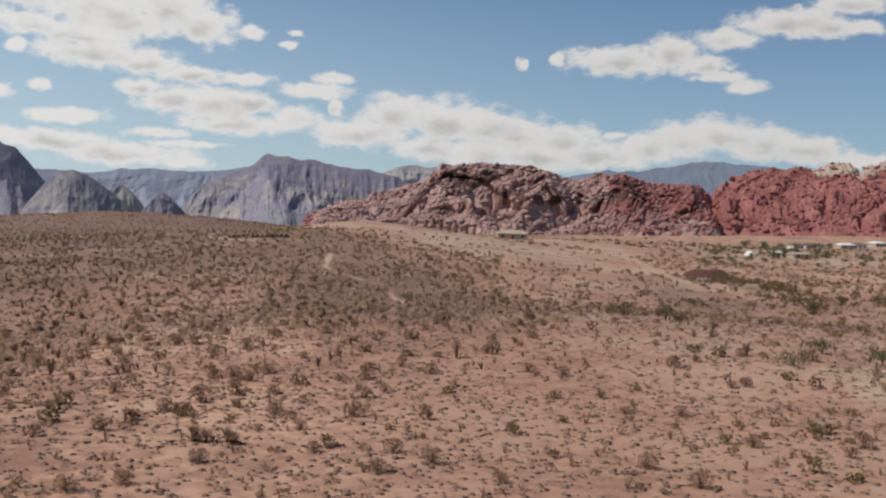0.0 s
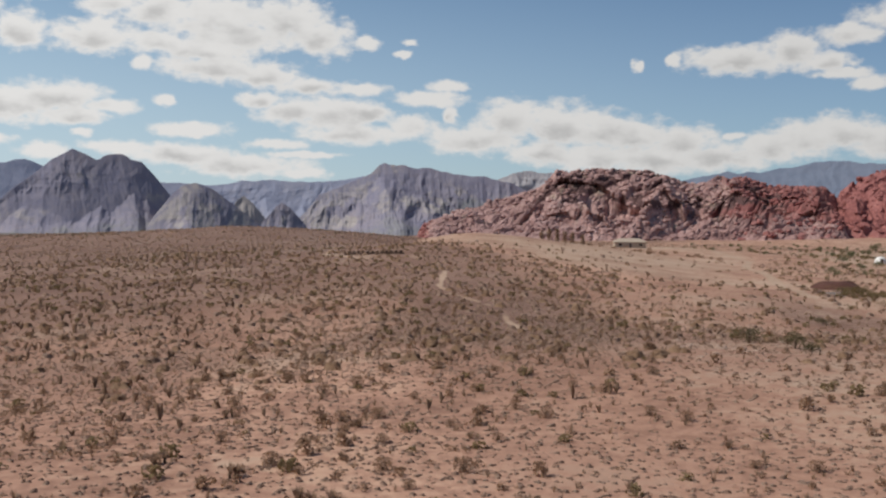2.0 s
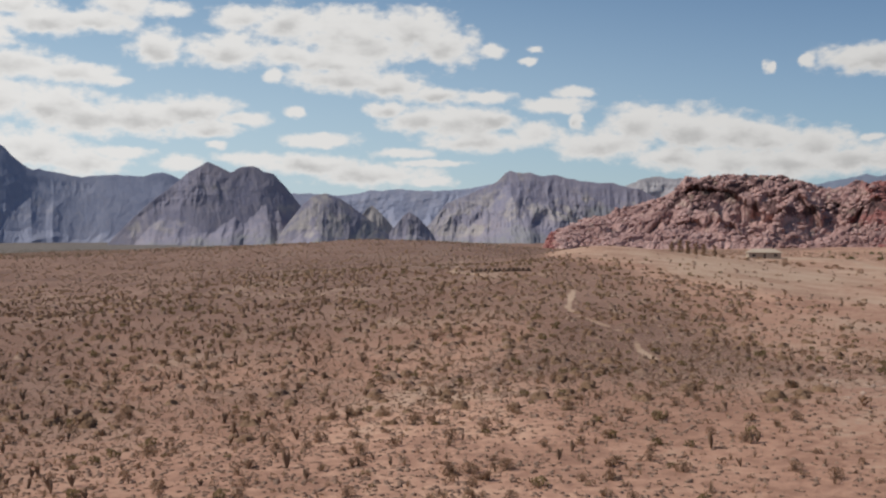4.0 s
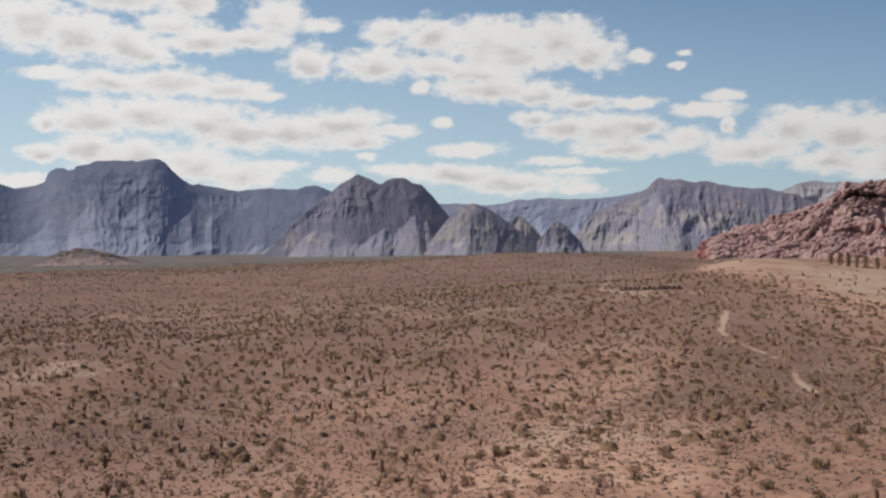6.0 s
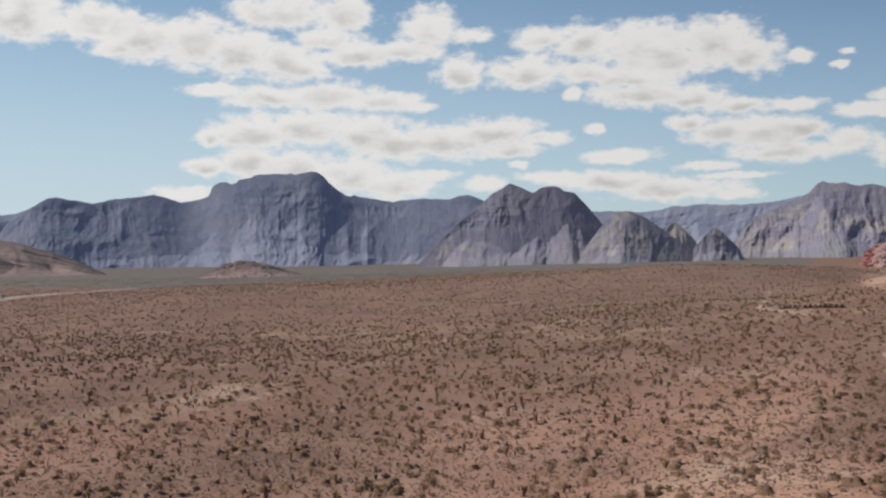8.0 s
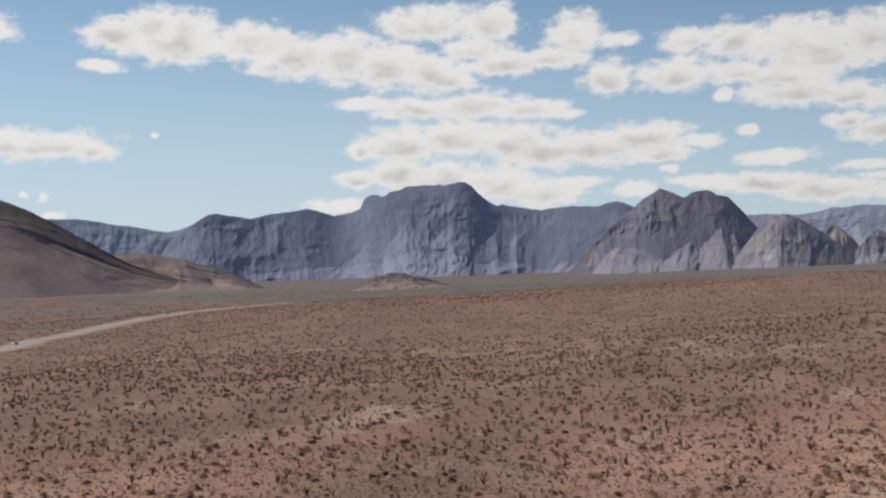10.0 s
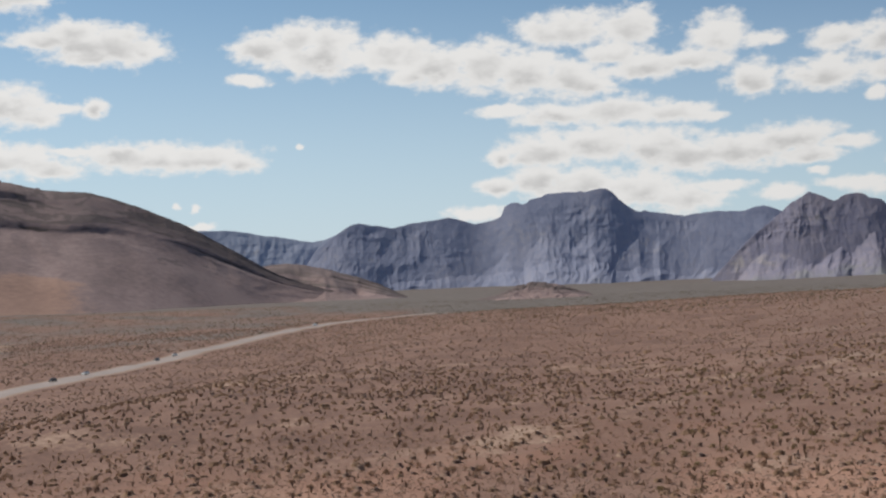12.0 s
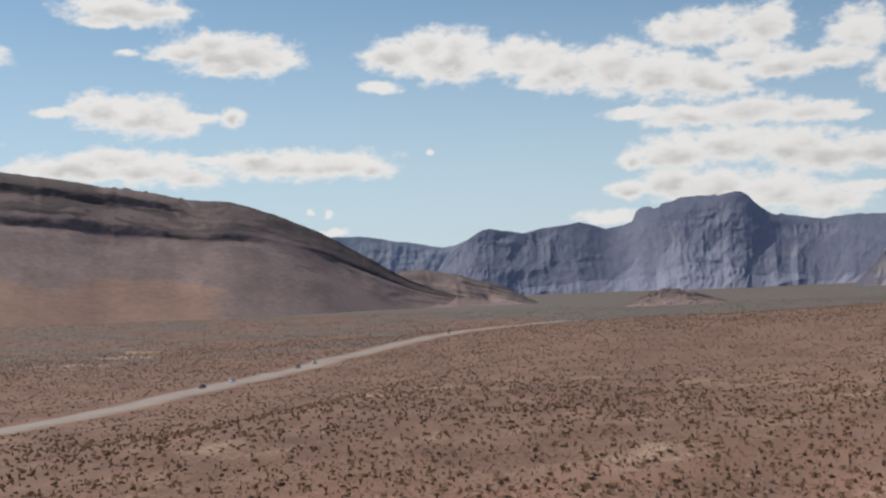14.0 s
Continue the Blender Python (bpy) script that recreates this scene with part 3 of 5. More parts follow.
# ---- hills and mountains ----
def massif(name, label, category, skyline, r_crest, depth, mat, step=0.06, rows=90, gully=0.20, gully_width=3.4, talus=0.42,
           jag=0.05, seed=0, boulder=0.0, boulder_size=12.0, bench=0.0, fall=0.6, spur=0.5, paint=None, tilt=0.0, crag=0.0, soften=1.6, lumps=0.08, shelves=()):
    """A mountain whose crest follows a skyline of (azimuth, elevation), with a talus foot, spurs, cliffs and gullies."""
    sky = np.array(sorted(skyline), float)
    az = np.arange(sky[0, 0], sky[-1, 0] + 1e-6, step)
    el = np.interp(az, sky[:, 0], sky[:, 1])
    el = el + jag * fbm(az * 2.2, az * 0, 4, seed)
    s = np.concatenate([np.linspace(0, 1, rows), 1 + np.linspace(0.05, 1, rows // 4) * fall])
    A, S = np.meshgrid(az, s)
    front = np.clip(S, 0, 1)
    reach = max(1, int(soften / step))
    kernel = np.hanning(2 * reach + 3)
    padded = np.concatenate([np.full(reach + 1, el[0]), el, np.full(reach + 1, el[-1])])
    calm = np.convolve(padded, kernel / kernel.sum(), "valid")
    calm = el + (calm - el) * smooth(np.minimum(az - az[0], az[-1] - az), 0.3, 2.5)
    crest = r_crest * np.tan(np.radians(el + (calm - el) * (1 - smooth(front, 0.45, 1.0))))
    bow = np.sin(np.pi * front)
    k = A / gully_width + spur * (1 - front) * fbm(A / gully_width * 0.7, S * 1.2 + 3, 2, seed + 3) * 1.6
    carve = ridged(k, S * 1.6 + 7, 3, seed + 1, 0.34)
    push = np.clip(front + gully * (carve - 0.25) * bow, 0, 1)
    foot = talus * np.clip(push / 0.5, 0, 1) ** 1.2
    wall = (1 - talus) * np.clip((push - 0.36) / 0.64, 0, 1)
    shape = np.clip(foot + wall, 0, 1) if talus else push ** 1.15
    shape = shape + (1 - shape) * smooth(front, 0.97, 1.0)
    shape = np.where(S > 1, 1 - 0.9 * smooth(S, 1.0, 1 + fall), shape)
    r = r_crest - depth * (1 - S) + depth * lumps * fbm(k * 1.3, S * 3, 4, seed + 8) * bow
    for a1, s1, a2, s2, wide, amount in shelves:
        d = S - (s1 + (A - a1) / (a2 - a1) * (s2 - s1)) + 0.05 * fbm(A * 1.5, S * 6, 4, seed + 55)
        ends = smooth((A - a1) * (A - a2), 0.6, -0.6)
        r = r - amount * smooth(d, -wide, wide) * (1 - smooth(d, wide, 0.3)) * ends
    x, y = polar(A, r)
    base = land(x, y, False) - 3.0
    rise = np.maximum(crest - base, 0)
    z = base + rise * shape
    if crag:
        arc = r_crest * np.radians(A)
        rocky = smooth(shape, 0.18, 0.42) * np.minimum(1, rise / 60)
        bend = 0.8 * fbm(arc / 150, z / 120, 3, seed)
        cut = 0.7 * ridged(arc / 190 + bend, z / 150, 4, seed + 21, 0.5) + 0.6 * ridged(arc / 58 + bend, z / 80 + 2 * bend, 4, seed + 22, 0.55)
        r = r - crag * cut * rocky
        z = z + 0.35 * crag * (ridged(arc / 110, S * 3, 3, seed + 23) - 0.3) * rocky * (1 - smooth(front, 0.9, 1.0))
        x, y = polar(A, r)
    ledge = np.zeros(A.shape)
    if bench:
        tiers = 8.0
        q = shape * tiers + 0.9 * fbm(A * 0.22, S * 1.6, 4, seed + 5) + 0.2 * fbm(A * 1.3, S * 5, 3, seed + 12)
        f = q - np.floor(q)
        strong = smooth(shape, 0.40, 0.52) * smooth(fbm(A * 0.40, np.floor(q) * 7.1, 3, seed + 6), -0.15, 0.25)
        z = z + rise * bench / tiers * (smooth(f, 0.5, 0.95) - f) * strong
        ledge = 0.62 * smooth(f, 0.35, 0.6) * (1 - smooth(f, 0.85, 1.0)) * strong
    if boulder:
        arc = r_crest * np.radians(A)
        run = S * depth
        amount = smooth(shape, 0.02, 0.10) * np.minimum(1, rise / 18.0)
        for size, amp in ((boulder_size * 4.2, 1.9), (boulder_size * 2.0, 0.9), (boulder_size, 0.65), (boulder_size * 0.5, 0.4)):
            wob = 0.4 * fbm(arc / size, run / size, 2, seed + 31)
            d1, d2, own = cells((arc + tilt * run) / size + wob, run / (1.5 * size) + wob, seed + int(size * 10))
            bulge = (0.5 + 0.5 * np.sqrt(np.clip(1 - (d1 / 0.8) ** 2, 0, 1))) * smooth(d2 - d1, 0.0, 0.17)
            lift = amp * boulder * (bulge * (0.5 + own) - 0.45) * amount
            z = z + lift
            r = r - lift * 0.5
        x, y = polar(A, r)
    fields = {"ledge": ledge, "pale": np.zeros(A.shape), "red": np.zeros(A.shape), "sand": np.zeros(A.shape), "sage": np.zeros(A.shape), "varnish": np.zeros(A.shape)}
    if paint:
        fields.update(paint(A, shape, k, seed, rise * shape))
    me = grid_mesh(name, np.stack([x, y, z], -1), mat, fields=fields)
    return tagged(new(name, me), label, category)


def escarpment(name, label, skyline, r_crest, mat, talus=0.35, steep=0.36, rib=26.0, rib_width=130.0, seed=0, paint=None, step=0.035, rows=110, jag=0.05, spurs_high=(0.35, 0.8), spur_gain=0.6, spur_gap=1.3):
    """A mountain of steep ribbed cliffs over a talus apron; its crest follows a skyline of (azimuth, elevation)."""
    sky = np.array(sorted(skyline), float)
    az = np.arange(sky[0, 0], sky[-1, 0] + 1e-6, step)
    inner = smooth(np.minimum(az - az[0], az[-1] - az), 0.2, 1.5)
    el = np.interp(az, sky[:, 0], sky[:, 1])
    el = el + inner * (jag * fbm(az * 2.6, az * 0, 5, seed, 0.6) + 0.35 * jag * np.abs(fbm(az * 9, az * 0, 2, seed + 2)))
    reach = max(1, int(0.7 / step))
    kernel = np.hanning(2 * reach + 3)
    calm = np.convolve(np.concatenate([np.full(reach + 1, el[0]), el, np.full(reach + 1, el[-1])]), kernel / kernel.sum(), "valid")
    kernel = np.hanning(2 * int(1.5 / step) + 3)
    lull = np.convolve(np.pad(calm, len(kernel) // 2, mode="edge"), kernel / kernel.sum(), "valid")
    h = np.linspace(0, 1, rows)
    A, Hh = np.meshgrid(az, h)
    arc = r_crest * np.radians(A)
    up = r_crest * np.tan(np.radians(el + (calm - el) * (1 - smooth(Hh, 0.55, 1.0))))
    x, y = polar(A, r_crest - 150)
    base = land(x, y, False) - 6.0
    rise = np.maximum(up - base, 0)
    z = base + rise * Hh
    bend = 1.5 * fbm(arc / 420, z / 230, 4, seed + 3)
    spurs = ridged(arc / (rib_width * 2.1) + bend, z / 200, 3, seed + 1, 0.5)
    fine = ridged(arc / (rib_width * 0.55) + 0.55 * bend, z / 110, 4, seed + 5, 0.55)
    chute = ridged(arc / (rib_width * 0.2) + 0.6 * bend, z / 60, 3, seed + 6, 0.6)
    pick = np.random.default_rng(seed + 40)
    tri = np.zeros(A.shape)
    for i in range(int(np.ptp(arc) / (rib_width * spur_gap))):
        at, top, broad, slant = pick.uniform(arc.min(), arc.max()), pick.uniform(*spurs_high), pick.uniform(0.8, 1.9), pick.uniform(-0.5, 0.5)
        drop = top + 0.05 * fine - Hh
        tri = np.maximum(tri, np.clip(drop - np.abs(arc - at - slant * drop * rise) / (broad * np.maximum(rise, 1)), 0, 1))
    apron = talus * (0.62 + 0.4 * spurs + 0.25 * fine + 0.9 * fbm(arc / (rib_width * 3.2), arc * 0, 3, seed + 21)) + 0.35 * tri
    low = np.clip(apron - Hh, 0, None)
    broad_rise = np.maximum(r_crest * np.tan(np.radians(lull)) - base, 0)
    broad_rise = np.minimum(broad_rise, 1.6 * rise)
    offset = broad_rise * (low * np.maximum(1.0 - steep, 0.2) + spur_gain * tri) + steep * np.maximum(broad_rise - rise * Hh, -0.35 * broad_rise)
    body = np.minimum(1, rise / 120) * (1 - 0.75 * smooth(Hh, 0.82, 1.0)) * (0.45 + 0.9 * smooth(fbm(arc / 330, z / 150, 3, seed + 13), -0.35, 0.4))
    offset = offset + body * rib * (0.8 * spurs + 0.8 * fine + 0.25 * chute)
    offset = offset - rib * 0.5 * body
    r = r_crest - offset
    back_s = np.linspace(0.06, 1, rows // 6)[:, None]
    r = np.concatenate([r, r[-1:] + 260 * back_s])
    z = np.concatenate([z, z[-1:] - 0.85 * rise[-1:] * smooth(back_s, 0, 1)])
    pad = len(back_s)
    grow = lambda v: np.concatenate([v, np.repeat(v[-1:], pad, 0)])
    A, Hh, k, rise, over = grow(A), grow(Hh), grow(arc / rib_width + bend), grow(rise), grow(Hh - apron)
    x, y = polar(A, r)
    fields = {"pale": np.zeros(A.shape), "sage": np.zeros(A.shape)}
    fields.update(paint(A, Hh, k, seed, over, rise * Hh))
    pts, cut = np.stack([x, y, z], -1), int(rows * talus * 0.6)
    ob = new(name, grid_mesh(name, pts[cut:], mat, fields={key: v[cut:] for key, v in fields.items()}))
    foot = new("talus_apron", grid_mesh("talus_apron", pts[:cut + 1], mat, fields={key: v[:cut + 1] for key, v in fields.items()}))
    foot.parent = ob
    return tagged(ob, label, "mountain")


def cliff_paint(A, h, k, seed, over, up, pale=0.5, brush=0.55):
    """Paler beds in lenses across the wall, brush over the apron."""
    beds = fbm(k * 0.9, up / 60, 4, seed + 61, 0.6) + 0.5 * fbm(k * 3.5, up / 40, 3, seed + 62)
    return {"pale": pale * smooth(beds, 0.0, 0.5) * smooth(over, -0.15, 0.2) * (1 - 0.6 * smooth(h, 0.7, 0.95)),
            "sage": brush * (1 - smooth(over + 0.22 * fbm(k * 2, h * 5, 4, seed), -0.34, 0.2))}


def shaded_paint(A, h, k, seed, over, up):
    return cliff_paint(A, h, k, seed, over, up, 0.3, 0.3)


def castle_paint(A, h, k, seed, over, up):
    d = cliff_paint(A, h, k, seed, over, up, 0.6)
    d["pale"] = np.maximum(d["pale"], 0.55 * smooth(fbm(A * 1.8, h * 4, 4, seed + 5), -0.25, 0.2) * smooth(over, -0.1, 0.1) * smooth(A, 6.0, 9.5))
    d["sage"] = np.maximum(d["sage"], 0.7 * smooth(-A + 1.5 * fbm(A, h * 3, 3, seed + 66), -7.0, -5.2) * (1 - smooth(h, 0.5, 0.85)))
    return d


def tower_paint(A, h, k, seed, over, up):
    d = cliff_paint(A, h, k, seed, over, up)
    d["pale"] = 0.95 * smooth(h + 0.2 * fbm(A * 2.5, h * 4, 4, seed + 5), 0.1, 0.35)
    return d


def ledge_hill(name, label, skyline, r_crest, seed, foot=2.9, step=0.08, rows=170):
    """A long limestone hill: waste slopes in cones below, two broken cliff bands with a terrace between, a rounded brow."""
    sky = np.array(sorted(skyline), float)
    az = np.arange(sky[0, 0], sky[-1, 0] + 1e-6, step)
    el = np.interp(az, sky[:, 0], sky[:, 1]) + 0.05 * fbm(az * 1.7, az * 0, 5, seed, 0.6)
    A, h = np.meshgrid(az, np.linspace(0, 1, rows))
    arc = r_crest * np.radians(A)
    x, y = polar(A, r_crest - 300)
    base = land(x, y, False) - 5.0
    soft = np.hanning(int(1.6 / step) | 1)
    calm = np.convolve(np.pad(el, len(soft) // 2, mode="edge"), soft / soft.sum(), "valid")
    rise = np.maximum(r_crest * np.tan(np.radians(el + (calm - el) * (1 - smooth(h, 0.72, 1.0)))) - base, 0)
    sway = 0.07 * fbm(arc / 420, h * 2, 4, seed + 1) + 0.07 * fbm(arc / 85, h * 4, 4, seed + 2, 0.6)
    q = h + sway - 0.10 * (1 - smooth(A, 53, 60))
    gap = smooth(fbm(arc / 150, q * 6, 4, seed + 3), -0.42, -0.1)
    lower = smooth(q, 0.58, 0.62) * (1 - smooth(q, 0.66, 0.71)) * gap
    upper = smooth(q, 0.86, 0.88) * (1 - smooth(q, 0.93, 0.95)) * smooth(fbm(arc / 190, q * 4, 4, seed + 4), -0.2, 0.15)
    thin = smooth(np.sin(q * 62 + 3 * fbm(arc / 300, q * 3, 3, seed + 5)), 0.35, 0.8) * smooth(fbm(arc / 120, q * 14, 3, seed + 6), 0.0, 0.3) * smooth(q, 0.56, 0.62)
    slope = 1.9 + (foot - 1.9) * (1 - smooth(q, 0.15, 0.62)) - 1.05 * np.clip(lower + upper + 0.6 * thin, 0, 1) + 1.2 * smooth(q, 0.95, 1.0)
    wide = np.hanning(int(160 / (r_crest * math.radians(step))) | 1)
    margin = len(wide) // 2
    eased = np.pad(slope, ((0, 0), (margin, margin)), mode="edge")
    eased = np.stack([np.convolve(row, wide / wide.sum(), "valid") for row in eased])
    offset = np.cumsum((rise * eased / (rows - 1))[::-1], 0)[::-1]
    cone = ridged((arc - 260 * h * fbm(arc / 300, h * 0, 2, seed + 17)) / 95 + 0.9 * fbm(arc / 240, h * 3, 3, seed + 7), h * 1.6, 3, seed + 8, 0.3)
    waste = smooth(q, 0.04, 0.3) * (1 - smooth(q, 0.54, 0.62))
    offset = offset + 12 * cone * waste * np.minimum(1, rise / 80) + 3 * ridged(arc / 55, q * 7, 3, seed + 9, 0.45) * smooth(q, 0.5, 0.65) * np.minimum(1, rise / 80)
    r = r_crest - offset
    z = base + rise * h
    back_s = np.linspace(0.06, 1, 24)[:, None]
    r = np.concatenate([r, r[-1:] + 420 * back_s])
    z = np.concatenate([z, z[-1:] - 0.85 * rise[-1:] * smooth(back_s, 0, 1)])
    x, y = polar(np.concatenate([A, np.repeat(A[-1:], 24, 0)]), r)
    spots = smooth(fbm(arc / 22, q * 24, 3, seed + 10), 0.28, 0.42) * smooth(q, 0.2, 0.4)
    brow = smooth(q, 0.62, 0.75)
    dark = np.clip(0.42 * brow + 0.5 * smooth(fbm(arc / 130, q * 12, 4, seed + 11), 0.0, 0.3) * brow + 0.3 * spots + 0.25 * (1 - smooth(A, 54, 60)), 0, 1)
    ledge = np.clip(0.40 * lower + 0.36 * upper + 0.5 * thin, 0, 1)
    sand = 0.85 * (1 - smooth(q + 0.2 * fbm(arc / 170, h * 5, 4, seed + 12), 0.12, 0.34)) * smooth(A + 5 * fbm(arc / 200, h * 4, 3, seed + 14), 54, 66) + 0.05 * smooth(cone, 0.3, 0.9) * waste
    grow = lambda v: np.concatenate([v, np.repeat(v[-1:], 24, 0)])
    me = grid_mesh(name, np.stack([x, y, z], -1), HILL_ROCK, fields={"dark": grow(dark), "ledge": grow(ledge), "sand": grow(np.clip(sand, 0, 1))})
    return tagged(new(name, me), label, "hill")


def banded_paint(A, shape, k, seed, up):
    """Pinkish waste slopes below, broken dark cliff bands above, sand at the foot."""
    bend = 0.10 * fbm(A * 0.35, shape * 2, 4, seed)
    h = shape + bend
    lens = fbm(A * 0.34, h * 9, 4, seed + 9) + 0.35 * fbm(A * 2.2, h * 26, 3, seed + 19)
    upper = smooth(h, 0.40, 0.50)
    dark = 0.5 * upper + 0.8 * smooth(lens, -0.02, 0.16) * upper + 0.45 * smooth(fbm(A * 1.1, h * 22, 3, seed + 15), 0.22, 0.45) * smooth(h, 0.12, 0.3) * (1 - upper)
    fans = smooth(ridged(k * 1.6 + 0.3 * fbm(A, h * 3, 3, seed), h * 1.5, 3, seed + 2), 0.1, 0.9) * (1 - smooth(h, 0.42, 0.55))
    low = 1 - smooth(h + 0.08 * fbm(A * 0.8, h * 5, 4, seed + 4), 0.06, 0.30)
    return {"dark": np.clip(dark, 0, 1), "sand": np.clip(0.66 * low * (0.55 + 0.45 * smooth(A, 54, 64)) + 0.1 * fans, 0, 1)}


def pink_paint(A, shape, k, seed, up):
    n = fbm(A * 0.8, shape * 4, 4, seed + 71)
    red = smooth(A, 6.3, 7.0) + 0.75 * smooth(-A + 1.0 * n, 7.2, 8.6) * smooth(shape + 0.15 * n, 0.3, 0.5) + 0.3 * smooth(n, 0.1, 0.5)
    streak = fbm(A * 0.55 + shape * 2.2, shape * 6 + A * 0.4, 4, seed + 75)
    # desert varnish streaks, plus shade painted into the colour of the right-hand end
    varnish = 0.95 * smooth(streak, 0.02, 0.25) * smooth(shape, 0.38, 0.55) * smooth(A, -12, -9) * (1 - smooth(A, 1.0, 3.0)) + 0.42 * smooth(-A, 5.5, 8.0) * smooth(n, -0.15, 0.2)
    return {"red": np.clip(red, 0, 1), "varnish": np.clip(varnish, 0, 1), "pale": 0.45 * smooth(fbm(A * 2.5, shape * 9, 3, seed), 0.15, 0.5) * (1 - smooth(-A, 8, 10))}


def red_paint(A, shape, k, seed, up):
    n = fbm(A * 0.9, shape * 4, 4, seed + 73)
    return {"red": np.full(A.shape, 1.0), "pale": 0.9 * smooth(-A + n, 17.6, 18.6) * smooth(shape + 0.12 * n, 0.78, 0.93)}


escarpment("far_ridge", "distant mountain ridge, grey blue haze put into its colour",
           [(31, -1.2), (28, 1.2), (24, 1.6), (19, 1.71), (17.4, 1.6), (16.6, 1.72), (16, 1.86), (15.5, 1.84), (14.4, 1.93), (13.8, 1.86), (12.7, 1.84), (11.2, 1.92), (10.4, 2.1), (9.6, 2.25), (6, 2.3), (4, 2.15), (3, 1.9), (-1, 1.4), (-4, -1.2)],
           4500, HAZED_ROCK, seed=11, paint=shaded_paint, rib=8.0, talus=0.25, steep=0.7, step=0.05)
escarpment("mesa_mountain", "flat-topped dark sandstone mountain in shade, haze tint in its colour",
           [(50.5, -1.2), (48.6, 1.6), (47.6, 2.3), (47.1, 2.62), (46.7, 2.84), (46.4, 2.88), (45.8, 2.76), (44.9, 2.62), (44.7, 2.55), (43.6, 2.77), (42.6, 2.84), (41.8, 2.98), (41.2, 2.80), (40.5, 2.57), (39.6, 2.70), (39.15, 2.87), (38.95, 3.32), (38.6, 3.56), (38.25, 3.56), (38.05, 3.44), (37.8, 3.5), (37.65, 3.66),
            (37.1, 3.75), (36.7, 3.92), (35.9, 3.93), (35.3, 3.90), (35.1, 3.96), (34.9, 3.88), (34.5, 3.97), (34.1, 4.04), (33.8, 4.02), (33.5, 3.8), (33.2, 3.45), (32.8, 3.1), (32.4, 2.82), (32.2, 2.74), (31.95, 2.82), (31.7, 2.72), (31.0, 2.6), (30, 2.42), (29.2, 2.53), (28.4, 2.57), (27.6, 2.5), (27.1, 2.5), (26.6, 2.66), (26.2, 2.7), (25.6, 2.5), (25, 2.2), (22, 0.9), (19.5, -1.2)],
           4300, HAZED_ROCK, seed=23, paint=shaded_paint, rib=7.0, rib_width=150.0, talus=0.22, steep=0.68, jag=0.035, spurs_high=(0.2, 0.6), spur_gain=0.22)
escarpment("west_ridge", "long mountain ridge falling to the valley, pale haze in its colour",
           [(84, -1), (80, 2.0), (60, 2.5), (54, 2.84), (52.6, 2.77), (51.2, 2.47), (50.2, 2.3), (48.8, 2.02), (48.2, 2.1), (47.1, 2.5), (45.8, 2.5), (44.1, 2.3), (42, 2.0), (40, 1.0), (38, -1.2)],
           4550, FAR_HAZED_ROCK, seed=37, paint=cliff_paint, rib=9.0, steep=0.9, spur_gain=0.4, step=0.06, talus=0.45)
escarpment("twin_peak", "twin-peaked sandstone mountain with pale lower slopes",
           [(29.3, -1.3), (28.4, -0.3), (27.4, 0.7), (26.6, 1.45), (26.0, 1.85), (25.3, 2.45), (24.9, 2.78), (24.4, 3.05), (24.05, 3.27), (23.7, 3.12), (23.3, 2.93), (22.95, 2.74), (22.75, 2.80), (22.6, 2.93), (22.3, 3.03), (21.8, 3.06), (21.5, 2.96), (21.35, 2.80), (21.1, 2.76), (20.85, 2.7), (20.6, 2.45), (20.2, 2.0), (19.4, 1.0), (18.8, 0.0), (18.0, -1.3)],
           3700, WARM_HAZED_ROCK, seed=44, paint=cliff_paint, rib=13.0, rib_width=130.0, talus=0.3, steep=0.5, spurs_high=(0.25, 0.6), jag=0.03)
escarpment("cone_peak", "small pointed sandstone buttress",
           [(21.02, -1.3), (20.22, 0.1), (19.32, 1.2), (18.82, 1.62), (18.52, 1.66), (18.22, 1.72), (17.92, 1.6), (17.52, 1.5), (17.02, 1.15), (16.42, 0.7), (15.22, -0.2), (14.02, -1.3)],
           3500, WARM_HAZED_ROCK, seed=53, paint=castle_paint, rib=11.0, rib_width=95.0, talus=0.25, steep=0.55, jag=0.03)
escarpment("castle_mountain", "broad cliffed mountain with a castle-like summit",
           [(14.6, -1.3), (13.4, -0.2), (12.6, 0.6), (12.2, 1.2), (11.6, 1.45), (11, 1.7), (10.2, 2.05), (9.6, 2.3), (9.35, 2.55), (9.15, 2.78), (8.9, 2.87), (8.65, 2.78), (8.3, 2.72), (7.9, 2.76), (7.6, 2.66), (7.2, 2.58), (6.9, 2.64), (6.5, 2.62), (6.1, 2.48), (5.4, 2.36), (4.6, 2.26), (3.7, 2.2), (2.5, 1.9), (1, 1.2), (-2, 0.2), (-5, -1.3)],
           3950, WARM_HAZED_ROCK, seed=67, paint=castle_paint, rib=17.0, rib_width=95.0, talus=0.22, steep=0.6, spurs_high=(0.3, 0.9))
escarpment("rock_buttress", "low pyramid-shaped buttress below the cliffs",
           [(15.9, -1.3), (15.0, -0.2), (14.3, 0.6), (14.0, 0.82), (13.6, 0.55), (12.9, -0.2), (12.3, -1.3)], 3500, WARM_HAZED_ROCK, seed=57, paint=cliff_paint, rib=14.0, rib_width=60.0, jag=0.03)
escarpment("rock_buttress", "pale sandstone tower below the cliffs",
           [(17.4, -1.3), (16.7, 0.2), (16.2, 0.95), (15.9, 1.12), (15.5, 0.8), (14.9, 0.1), (14.2, -1.3)], 3750, WARM_HAZED_ROCK, seed=59, paint=tower_paint, rib=14.0, rib_width=60.0, jag=0.03)
